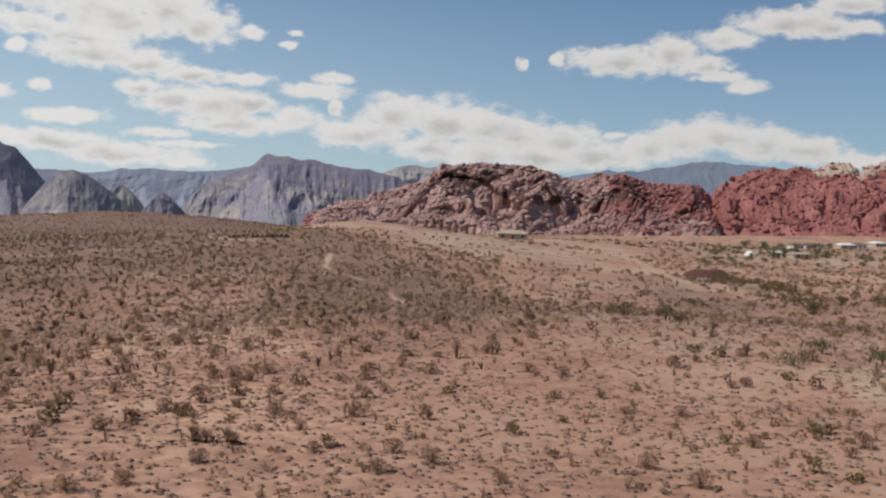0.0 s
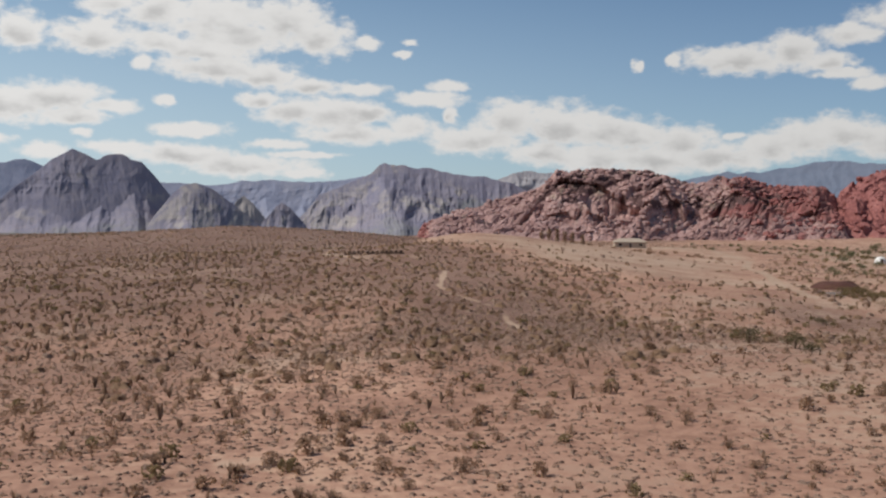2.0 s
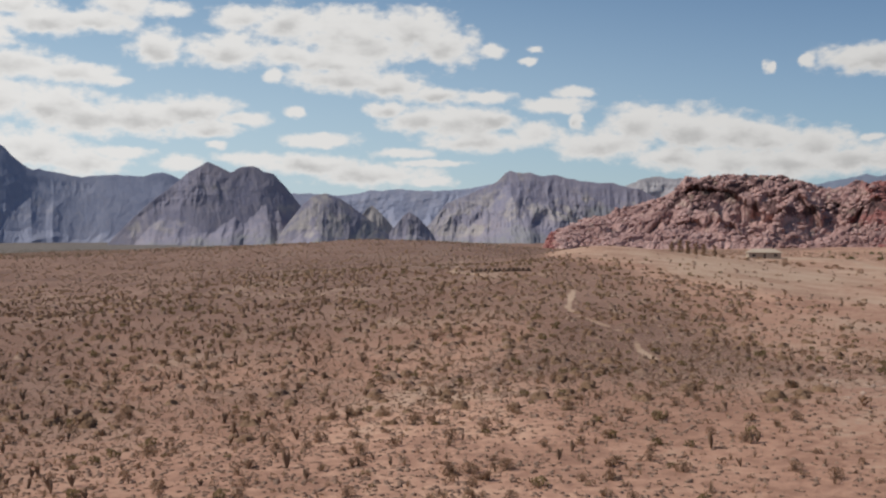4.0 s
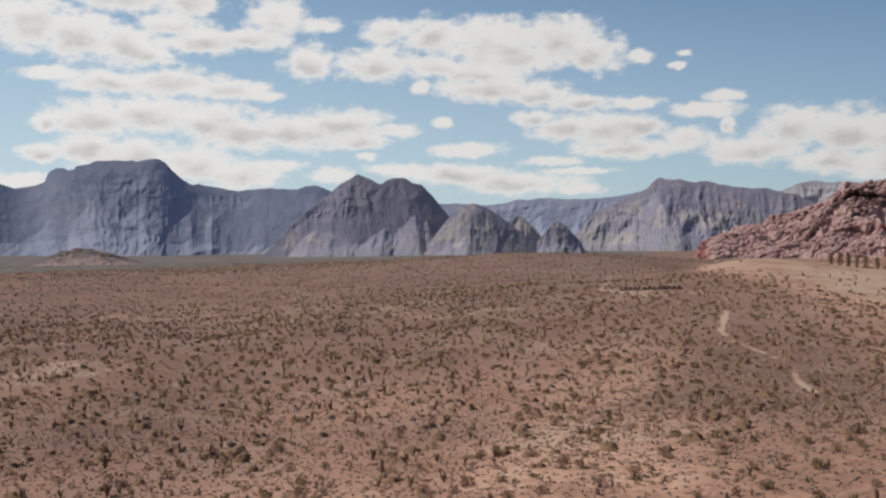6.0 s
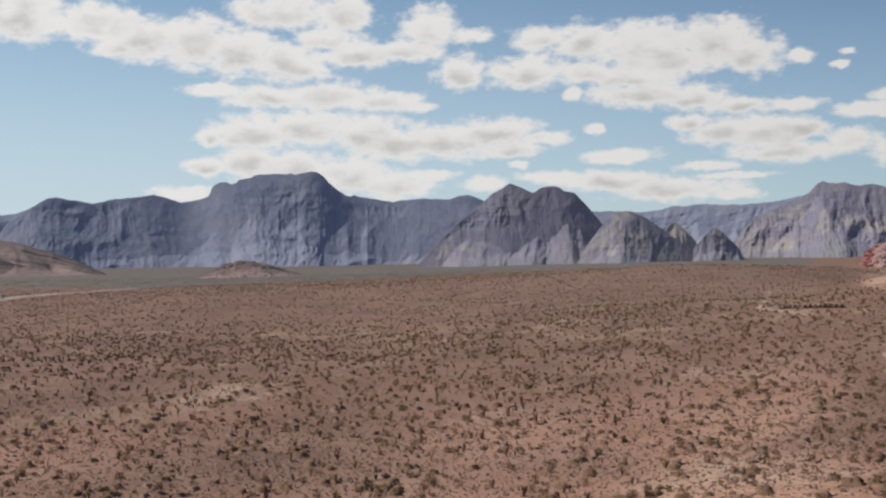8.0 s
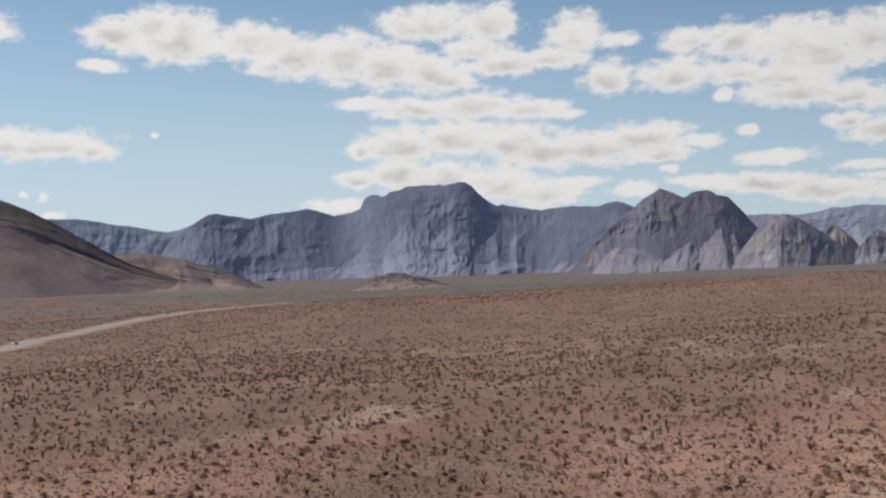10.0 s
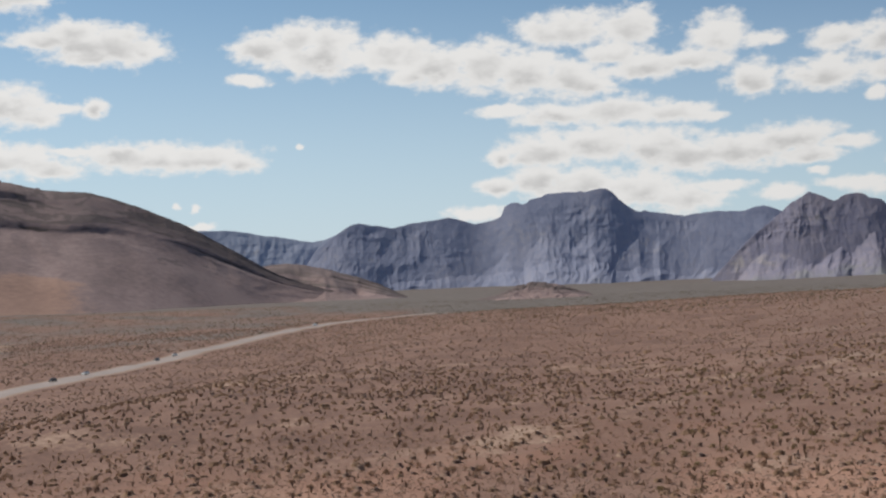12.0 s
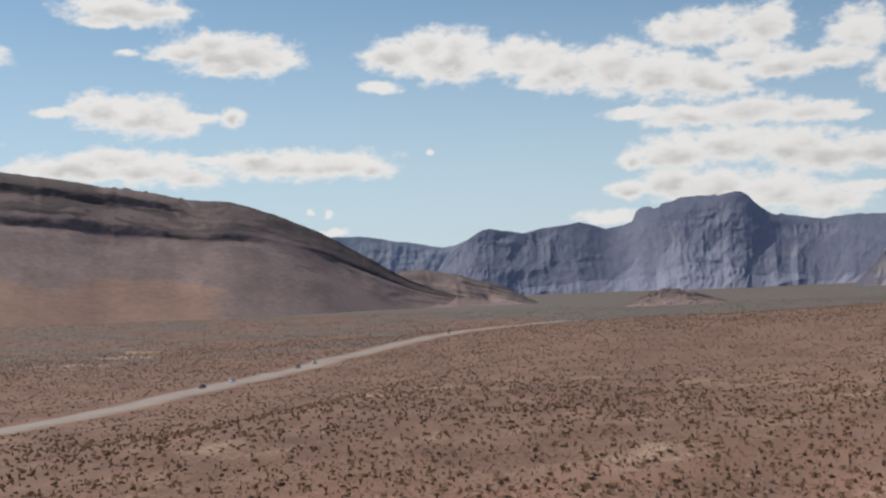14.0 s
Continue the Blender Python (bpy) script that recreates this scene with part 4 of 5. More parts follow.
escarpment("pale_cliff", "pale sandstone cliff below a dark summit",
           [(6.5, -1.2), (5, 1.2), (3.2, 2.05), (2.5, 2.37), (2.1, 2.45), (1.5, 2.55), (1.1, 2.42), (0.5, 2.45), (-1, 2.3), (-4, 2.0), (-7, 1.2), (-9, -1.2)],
           4350, HAZED_ROCK, seed=71, paint=tower_paint, rib=26.0, step=0.05)
escarpment("north_mountain", "dark mountain behind red hills, haze blue put into its colour",
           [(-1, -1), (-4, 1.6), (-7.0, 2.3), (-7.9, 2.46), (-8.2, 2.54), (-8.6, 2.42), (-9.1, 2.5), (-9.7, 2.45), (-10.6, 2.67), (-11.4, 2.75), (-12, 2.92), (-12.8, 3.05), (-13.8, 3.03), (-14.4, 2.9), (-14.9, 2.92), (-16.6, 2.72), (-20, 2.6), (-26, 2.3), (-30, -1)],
           4450, NORTH_HAZED_ROCK, seed=83, paint=shaded_paint, rib=9.0, steep=0.8, spur_gain=0.4, step=0.05)
ledge_hill("banded_hill", "long brown limestone hill with dark ledges in shade",
           [(95, 6.3), (85, 7.1), (78, 7.15), (70.2, 6.85), (68.7, 6.61), (66.9, 6.33), (65.4, 6.03), (63.4, 5.75), (61.5, 5.28), (60.6, 5.22), (59.6, 5.14), (58.5, 4.86),
            (56.8, 4.22), (55.1, 3.45), (53.5, 2.55), (52.6, 2.0), (51.8, 1.50), (51.1, 1.05), (50, 0.5), (48.6, 0.0), (47.2, -0.4), (45.6, -0.9)], 2000, 97)
massif("valley_knoll", "low brown rocky knoll at the foot of a hill", "hill",
       [(53.5, 0.4), (51.5, 1.1), (50.65, 1.22), (49.5, 1.14), (48.35, 0.9), (46.9, 0.49), (45.5, -0.02), (44, -0.75)],
       2250, 380, HILL_ROCK, step=0.08, seed=101, bench=0.6, gully_width=1.5, paint=banded_paint)
massif("plain_mound", "small pale rocky mound on the plain", "hill",
       [(41, -1.0), (39.5, -0.74), (38.4, -0.33), (37.25, -0.22), (36.4, -0.35), (35.5, -0.64), (34.3, -1.0), (33, -1.2)],
       1500, 110, HILL_ROCK, step=0.06, seed=103, gully_width=1.2, boulder=1.2, boulder_size=9.0, paint=banded_paint)
massif("pink_rock_hill", "rugged pink sandstone outcrop of broken blocks", "rock outcrop",
       [(7.4, -1.0), (6.85, -0.3), (5.3, 0.3), (3.9, 0.72), (1.9, 1.25), (0.8, 1.85), (0.23, 2.3), (-1.5, 2.6), (-3.2, 2.52), (-4.9, 2.28), (-6, 1.95), (-6.9, 1.95),
        (-7.7, 2.15), (-9.1, 2.08), (-10.3, 1.78), (-11.6, 1.8), (-12.7, 1.62), (-13.2, 1.15), (-13.9, -0.5)],
       1260, 200, SANDSTONE, step=0.03, rows=210, gully=0.40, gully_width=3.6, talus=0.5, jag=0.04, seed=109, boulder=2.0, boulder_size=4.2, paint=pink_paint, tilt=1.0,
       shelves=((0.3, 0.90, -6.2, 0.46, 0.025, 20), (1.4, 0.44, -2.6, 0.26, 0.02, 13), (-3.0, 0.80, -8.5, 0.62, 0.02, 12), (5.5, 0.5, 1.0, 0.62, 0.02, 8), (-7.0, 0.5, -12.5, 0.36, 0.02, 12), (-8.0, 0.82, -12.4, 0.7, 0.025, 16)))
massif("red_rock_hill", "deep red sandstone hill with rounded domes", "rock outcrop",
       [(-12.3, -0.6), (-13.1, 0.5), (-13.4, 1.36), (-14.1, 1.93), (-15.1, 2.36), (-16, 2.57), (-17, 2.54), (-18, 2.68), (-19, 2.91), (-19.6, 2.84), (-20.1, 2.54),
        (-20.6, 2.77), (-22, 2.9), (-25, 2.5), (-28, 1.5), (-31, -0.5)],
       1300, 190, SANDSTONE, step=0.035, rows=190, gully=0.14, gully_width=2.0, talus=0.45, jag=0.04, seed=113, boulder=2.6, boulder_size=11.0, paint=red_paint)

from mathutils.bvhtree import BVHTree


# ---- plants ----
def leafy(name, base, tones, rough=0.9):
    """Leaves and twigs: light also comes through them."""
    m = material(name, tones, 1.2, rough, random_tone=0.28, spread=0.6)
    n, l = m.node_tree.nodes, m.node_tree.links
    bsdf, out = n["Principled BSDF"], n["Material Output"]
    thin, mixed = n.new("ShaderNodeBsdfTranslucent"), n.new("ShaderNodeMixShader")
    l.new(bsdf.inputs["Base Color"].links[0].from_socket, thin.inputs["Color"])
    mixed.inputs[0].default_value = 0.5
    l.new(bsdf.outputs[0], mixed.inputs[1])
    l.new(thin.outputs[0], mixed.inputs[2])
    l.new(mixed.outputs[0], out.inputs["Surface"])
    return m


CREOSOTE = leafy("creosote_leaves", 0, [(0.281, 0.177, 0.112), (0.375, 0.24, 0.155), (0.475, 0.319, 0.21)])
YUCCA = leafy("yucca_leaves", 0, [(0.258, 0.166, 0.11), (0.348, 0.228, 0.154), (0.438, 0.3, 0.206)])
DRY = leafy("dry_brush", 0, [(0.30, 0.19, 0.125), (0.37, 0.245, 0.16), (0.45, 0.31, 0.21)])
BURSAGE = leafy("bursage", 0, [(0.308, 0.2, 0.15), (0.402, 0.27, 0.204), (0.501, 0.352, 0.27)])
OLIVE = leafy("olive_brush", 0, [(0.22, 0.155, 0.075), (0.29, 0.21, 0.11), (0.36, 0.27, 0.15)])
GREEN = leafy("green_foliage", 0, [(0.147, 0.147, 0.073), (0.203, 0.2, 0.105), (0.266, 0.252, 0.14)])
DARK_GREEN = leafy("dark_green_foliage", 0, [(0.13, 0.107, 0.055), (0.182, 0.15, 0.081), (0.24, 0.195, 0.114)])
BARK = leafy("bark", 0, [(0.12, 0.085, 0.062), (0.17, 0.12, 0.09)])


def part(name, verts, faces, mat, parent, label="", flat_shaded=False):
    ob = new(name, raw_mesh(name, verts, faces, mat, flat_shaded))
    ob.parent = parent
    return tagged(ob, label)


def blades(rng, count, reach, height, width, spread_, lift=0.15, root=0.12):
    """Narrow pointed leaves or twigs that rise from one root: triangles, bent once."""
    v, f = [], []
    for i in range(count):
        a = rng.uniform(0, 2 * math.pi)
        lean = spread_ * rng.uniform(0.1, 1.0)
        L = rng.uniform(0.65, 1.0)
        b = np.array([math.cos(a) * root * rng.random(), math.sin(a) * root * rng.random(), rng.random() * lift * height])
        d = np.array([math.cos(a) * lean * reach, math.sin(a) * lean * reach, height * L * math.sqrt(max(0.05, 1 - 0.75 * lean * lean))])
        side = np.array([-math.sin(a), math.cos(a), 0]) * width * 0.5
        k = len(v)
        mid = b + d * 0.55 + np.array([0, 0, 0.06 * height])
        v += [b - side, b + side, mid + side * 0.8, mid - side * 0.8, b + d]
        f += [(k, k + 1, k + 2), (k, k + 2, k + 3), (k + 3, k + 2, k + 4)]
    return np.array(v), np.array(f)


def clumps(rng, count, reach, height, size, foot=0.2):
    """Leaf clumps: small crossed leaves all through a rounded crown, thinner at its rim."""
    v, f = [], []
    for i in range(count):
        a, u = rng.uniform(0, 2 * math.pi), rng.random() ** 0.55
        h = foot + (1 - foot) * rng.random() ** 0.8
        rr = reach * u * math.sqrt(max(0.08, 1 - (h - 0.45) ** 2 * 2.2))
        c = np.array([math.cos(a) * rr, math.sin(a) * rr, h * height])
        for j in range(2):
            p, q = rng.normal(size=3), rng.normal(size=3)
            p, q = p / np.linalg.norm(p), q / np.linalg.norm(q)
            s = size * rng.uniform(0.6, 1.3)
            k = len(v)
            v += [c - p * s, c + q * s * 0.7, c + p * s, c - q * s * 0.7]
            f += [(k, k + 1, k + 2), (k, k + 2, k + 3)]
    return np.array(v), np.array(f)


def yucca_plant(seed):
    """Several stubby stems, each with a rosette of stiff leaves and a skirt of dead ones."""
    rng = np.random.default_rng(seed)
    ob = tagged(new("yucca"), "dark spiky desert yucca with several upright rosettes", "yucca", "yuccas on the plain")
    stems = rng.integers(2, 5)
    for i in range(stems):
        a, d = rng.uniform(0, 6.28), rng.uniform(0.05, 0.45)
        h = rng.uniform(0.12, 0.45)
        at = np.array([math.cos(a) * d, math.sin(a) * d, 0])
        n = 6
        ring = [(math.cos(j * 2 * math.pi / n), math.sin(j * 2 * math.pi / n)) for j in range(n)]
        v = np.array([(at[0] + x * 0.10, at[1] + y * 0.10, -0.1) for x, y in ring] + [(at[0] * 1.1 + x * 0.07, at[1] * 1.1 + y * 0.07, h) for x, y in ring])
        f = np.array([(j, (j + 1) % n, n + (j + 1) % n, n + j) for j in range(n)])
        stem = part("stem", v, f, BARK, ob)
        lv, lf = blades(rng, 34, 0.62, 0.62, 0.075, 1.0)
        part("leaf_rosette", lv + at * 1.1 + np.array([0, 0, h * 0.85]), lf, YUCCA, stem)
        dv, df = blades(rng, 12, 0.4, 0.2, 0.07, 1.0)
        part("dead_leaf_skirt", dv * np.array([1, 1, -0.8]) + at * 1.1 + np.array([0, 0, h * 0.8]), df, DRY, stem)
    return ob


def creosote_bush(seed):
    rng = np.random.default_rng(seed)
    ob = tagged(new("creosote_bush"), "dark olive creosote bush with many thin stems", "bush", "creosote bushes on the plain")
    sv, sf = blades(rng, 34, 0.72, 0.95, 0.028, 0.95)
    part("branchwork", sv, sf, BARK, ob)
    lv, lf = clumps(rng, 330, 0.72, 0.95, 0.062, 0.04)
    part("foliage", lv, lf, CREOSOTE, ob)
    return ob


def dry_bush(seed):
    rng = np.random.default_rng(seed)
    ob = tagged(new("dry_bush"), "dry straw coloured desert bush of fine twigs", "bush", "dry bushes on the plain")
    sv, sf = blades(rng, 150, 0.7, 0.75, 0.03, 1.0)
    part("twig_mass", sv, sf, DRY, ob)
    return ob


def ground_z(x, y):
    return float(land(np.array([x]), np.array([y]))[0])


rng = np.random.default_rng(7)
kinds = {"yucca": [yucca_plant(i) for i in range(3)], "creosote": [creosote_bush(10 + i) for i in range(3)], "dry": [dry_bush(20 + i) for i in range(2)]}
used = {}


def plant(kind, x, y, size):
    """Sets out the first ones themselves, then copies."""
    store = kinds[kind]
    i = int(rng.integers(len(store)))
    s = size * rng.uniform(0.9, 1.1)
    m = Matrix.LocRotScale((x, y, ground_z(x, y) - 0.04), Euler((0, 0, rng.uniform(0, 6.28))), (s, s, s * rng.uniform(0.9, 1.1)))
    if (kind, i) not in used:
        used[kind, i] = store[i]
        store[i].matrix_basis = m
        return
    ob = copy_thing(store[i], m)
    ob.matrix_basis = m


# the ones that stand out, as they stand on the plain
YUCCAS = ((-20.1, 59.1), (-15.9, 57.1), (-20.6, 73), (-27.5, 94.3), (-14.2, 71.3), (-11, 61.5), (-9.5, 52.4), (-16, 79.3), (-11.8, 70.3), (-11.1,
    52.2), (-28.3, 96.3), (-63.6, 138.9), (-74.8, 120.8), (-87, 132.7), (-55.9, 103.7), (-39.3, 115.5), (-122.7, 156.1), (-100.1, 127), (-94.7,
    117.9), (-84.3, 129.5), (-96.8, 152.7), (-94, 155.5), (-57.9, 102.6), (-65.8, 123.5), (-99.3, 155.4), (-93.4, 142.4), (-70.7, 148.9), (-84.9,
    118.2),)
BUSHES_NEAR = ((-25.8, 67.3), (-18.7, 65), (-28.7, 93.3), (-20.4, 87.3), (-19.9, 98), (-13.2, 71.9), (-11.1, 73.2), (-12.6, 57.9), (-14.5, 59.7),
    (-10.2, 48.1), (-12.3, 44), (-14.1, 42.7), (-14.5, 84.5), (-14.2, 93.5), (-9.6, 79.4), (-9.5, 94.2), (-4.5, 59.5), (-5.6, 50.7), (-2, 50.7),
    (-2.6, 79.1), (-0.6, 74.2), (-3.2, 67.3), (-6.3, 71), (-9.7, 66), (-6.8, 55.9), (-8.6, 59.4), (-2.5, 46.7), (-0.2, 48.7), (10.3, 62.2), (13.3,
    61.7), (19.5, 125.8), (21.7, 112.3), (7.1, 88.3), (5.9, 74.6), (8, 73), (21.7, 81.3), (15.1, 53.7), (20.4, 53.8), (9.1, 48.7), (10.7, 45.4), (2.6,
    45.6), (-63, 88.4), (-20.8, 89.5), (-16.3, 81.4), (-29.2, 95.1), (-12.8, 110.6), (-9.3, 92.1), (1.2, 83.7),)
BUSHES_WEST = ((-2.6, 76.5), (3.4, 81.8), (-36.1, 90.3), (-21.4, 76.9), (-27.6, 72.6), (-50.1, 97.5), (-97.7, 145), (-20.2, 128.9), (-8.1, 134.5),
    (-37.4, 79), (-26.8, 110.6), (-8.7, 117.8), (-102.9, 102.9), (-76.6, 101.9), (-90, 109.5), (-86.6, 116.4), (-93.7, 140.3), (-96, 112), (-113.8,
    120.6), (-102.9, 110.7), (-84.3, 87.3), (-90.3, 86.6), (-87.6, 82.5), (-76.8, 107.1), (-62.4, 131.9), (-46.7, 126.3), (-32.4, 117.8), (-22.9,
    104.2), (-46.6, 108.8), (-51.8, 101.8), (-94.9, 141.5), (-62.9, 137.7), (-70.5, 149), (-52.2, 125.6), (-57, 129.4), (-105.4, 122.2), (-95.3,
    110.8), (-81.2, 114.7), (-75.6, 123), (-73.2, 121.6), (-71.9, 128.4), (-66.3, 131), (-67.9, 137.2), (-60, 123.5), (-66.8, 147.3), (-116.3, 121.1),
    (-107.4, 101.2), (-144.8, 141),)

for x, y in YUCCAS:
    plant("yucca", x, y, rng.uniform(0.6, 0.95))
for i, (x, y) in enumerate(BUSHES_NEAR + BUSHES_WEST):
    plant("creosote", x, y, rng.uniform(0.45, 0.8))
placed = np.array(YUCCAS + BUSHES_NEAR + BUSHES_WEST)
for i in range(130):
    a, r = rng.uniform(-22, 68), 42 + 88 * math.sqrt(rng.random())
    x, y = polar(a, r)
    if np.hypot(placed[:, 0] - x, placed[:, 1] - y).min() < 1.6:
        continue
    plant("dry" if rng.random() < 0.6 else "creosote", float(x), float(y), rng.uniform(0.4, 0.8))


# ---- the scrub that nobody could count ----
def scatter(name, label, template, spots, sizes, mat, seed):
    """One mesh of many small plants."""
    tv, tf = template
    r = np.random.default_rng(seed)
    n = len(spots)
    turn = r.uniform(0, 2 * np.pi, n)
    c, s = np.cos(turn), np.sin(turn)
    z = land(spots[:, 0], spots[:, 1]) - 0.03
    tall = sizes * r.uniform(0.75, 1.3, n)
    X = spots[:, 0, None] + sizes[:, None] * (tv[None, :, 0] * c[:, None] - tv[None, :, 1] * s[:, None])
    Y = spots[:, 1, None] + sizes[:, None] * (tv[None, :, 0] * s[:, None] + tv[None, :, 1] * c[:, None])
    Z = z[:, None] + tall[:, None] * tv[None, :, 2]
    verts = np.stack([X, Y, Z], -1).reshape(-1, 3)
    faces = (tf[None] + (np.arange(n) * len(tv))[:, None, None]).reshape(-1, tf.shape[1])
    ob = new(name, raw_mesh(name, verts, faces, mat))
    return tagged(ob, label, "scrub", kind="stuff")


def spots_in(seed, count, r0, r1, a0=-24.0, a1=72.0, patch=0.0, power=2.0):
    r = np.random.default_rng(seed)
    az = r.uniform(a0, a1, count * 2)
    rad = (r0 ** power + (r1 ** power - r0 ** power) * r.random(count * 2)) ** (1 / power)
    x, y = polar(az, rad)
    keep = r.random(count * 2) < 0.5 + patch * fbm(x / 22, y / 22, 3, seed)
    keep &= (way_off(x, y, ROAD) > 14) & (way_off(x, y, TRAIL) > 0.6) & (way_off(x, y, SIDE_TRACK) > 1.4)
    keep &= r.random(count * 2) > 0.88 * on_fan(x, y)
    keep &= (az > -3) | (rad < 70) | (r.random(count * 2) < 0.62)
    return np.stack([x[keep], y[keep]], -1)


def dome(rng_, sides=5, rough=0.3):
    """A low tuft: a lumpy cap."""
    v = [(0, 0, 0.62)]
    for k, (rr, h) in enumerate(((0.62, 0.42), (1.0, 0.0))):
        for j in range(sides):
            a = 2 * math.pi * (j + 0.5 * k) / sides
            q = rr * rng_.uniform(1 - rough, 1 + rough)
            v.append((math.cos(a) * q, math.sin(a) * q, h * rng_.uniform(0.7, 1.3)))
    f = [(0, 1 + j, 1 + (j + 1) % sides) for j in range(sides)]
    for j in range(sides):
        a, b, c, d = 1 + j, 1 + (j + 1) % sides, 1 + sides + j, 1 + sides + (j + 1) % sides
        f += [(a, c, d), (a, d, b)]
    return np.array(v), np.array(f)


tr = np.random.default_rng(3)


def bushlet(rng_, lobes=3, reach=0.5, tall=0.8, sides=5):
    """A small dense bush: a few lumpy lobes grown together."""
    vs, fs, off = [], [], 0
    for i in range(lobes):
        v, f = dome(rng_, sides, 0.38)
        s = rng_.uniform(0.42, 0.72)
        a = rng_.uniform(0, 6.28)
        v = v * np.array([s, s, s * 1.5 * tall]) + np.array([math.cos(a) * reach * (i > 0), math.sin(a) * reach * (i > 0), 0])
        vs.append(v)
        fs.append(f + off)
        off += len(v)
    return np.concatenate(vs), np.concatenate(fs)


def upright(rng_, stems=4):
    """A small yucca: thick leaning spindles from one root."""
    vs, fs, off = [], [], 0
    for i in range(stems):
        a, lean, h, w = rng_.uniform(0, 6.28), rng_.uniform(0.05, 0.5), rng_.uniform(0.5, 1.15), rng_.uniform(0.07, 0.12)
        axis = np.array([math.cos(a) * lean, math.sin(a) * lean, 1.0])
        v = []
        for k, q in ((0.0, 0.6), (0.55, 1.25), (0.85, 0.9)):
            v += [axis * h * k + np.array([math.cos(j * 1.571 + a) * w * q, math.sin(j * 1.571 + a) * w * q, 0]) for j in range(4)]
        v.append(axis * h)
        f = []
        for r_ in (0, 4):
            for j in range(4):
                p, q = r_ + j, r_ + (j + 1) % 4
                f += [(p, q, q + 4), (p, q + 4, p + 4)]
        f += [(8 + j, 8 + (j + 1) % 4, 12) for j in range(4)]
        vs.append(np.array(v))
        fs.append(np.array(f) + off)
        off += len(v)
    return np.concatenate(vs), np.concatenate(fs)


def lots(name, label, make, mat, seed, count, r0, r1, lo, hi, shapes=3, **where):
    for i in range(shapes):
        sp = spots_in(seed + i, count // shapes, r0, r1, **where)
        scatter(name, label, make(), sp, np.random.default_rng(seed + 50 + i).uniform(lo, hi, len(sp)), mat, seed + 90 + i)


lots("low_bursage", "low grey brown bursage tufts dotted over the soil", lambda: dome(tr, 4), BURSAGE, 100, 32000, 36, 150, 0.10, 0.27, 6, patch=0.5)
lots("low_bursage", "low grey brown bursage tufts dotted over the soil", lambda: bushlet(tr, 2, 0.6, 0.6, 4), BURSAGE, 120, 20000, 36, 180, 0.14, 0.42, 6, patch=0.5)
lots("dry_grass", "dry straw coloured grass tufts", lambda: blades(tr, 16, 0.8, 1.0, 0.09, 1.0), DRY, 140, 4000, 36, 200, 0.22, 0.6, 6, patch=0.6)
lots("dry_tufts", "rounded straw coloured tufts of dry brush", lambda: clumps(tr, 26, 0.8, 0.8, 0.19, 0.03), DRY, 150, 3400, 40, 190, 0.2, 0.5, 6, patch=0.5)
lots("creosote_scrub", "brown creosote scrub spread over the plain", lambda: clumps(tr, 48, 0.7, 0.9, 0.19, 0.03), CREOSOTE, 160, 2000, 55, 300, 0.3, 0.75, 8, patch=0.8)
lots("olive_scrub", "yellowish olive bushes scattered among the dry scrub", lambda: clumps(tr, 40, 0.8, 0.8, 0.2, 0.03), OLIVE, 170, 1100, 50, 330, 0.25, 0.8, 5, patch=0.9, a1=30.0)
lots("dense_scrub", "dense brown scrub in a shallow swale", lambda: bushlet(tr, 3, 0.5, 0.8), BURSAGE, 175, 1800, 85, 260, 0.2, 0.55, 5, patch=0.9, a0=-6.0, a1=14.0)
lots("yucca_scrub", "small upright yuccas scattered over the plain", lambda: upright(tr, 6), YUCCA, 180, 2000, 75, 380, 0.4, 0.95, 8, patch=0.6)
lots("yucca_scrub", "small upright yuccas scattered over the plain", lambda: upright(tr, 7), YUCCA, 190, 1200, 70, 300, 0.45, 1.0, 5, patch=0.7, a0=16.0)
lots("round_scrub", "dark rounded bushes standing apart over the plain", lambda: bushlet(tr, 3, 0.42, 0.95), CREOSOTE, 195, 2700, 90, 330, 0.48, 1.05, 6, patch=0.7)
lots("far_scrub", "dark scrub thinning out over the far plain", lambda: bushlet(tr, 3, 0.5, 0.95, 4), CREOSOTE, 200, 9500, 220, 1020, 0.45, 1.1, 6, patch=0.7)
lots("far_dry_scrub", "dry brown scrub over the far plain", lambda: dome(tr, 4), BURSAGE, 220, 25000, 110, 900, 0.4, 0.95, 6, patch=0.7)
lots("valley_scrub", "dry scrub across the valley floor", lambda: bushlet(tr, 2, 0.6, 0.8, 4), DARK_GREEN, 240, 14000, 560, 1500, 0.6, 1.3, a0=8.0, patch=0.8)


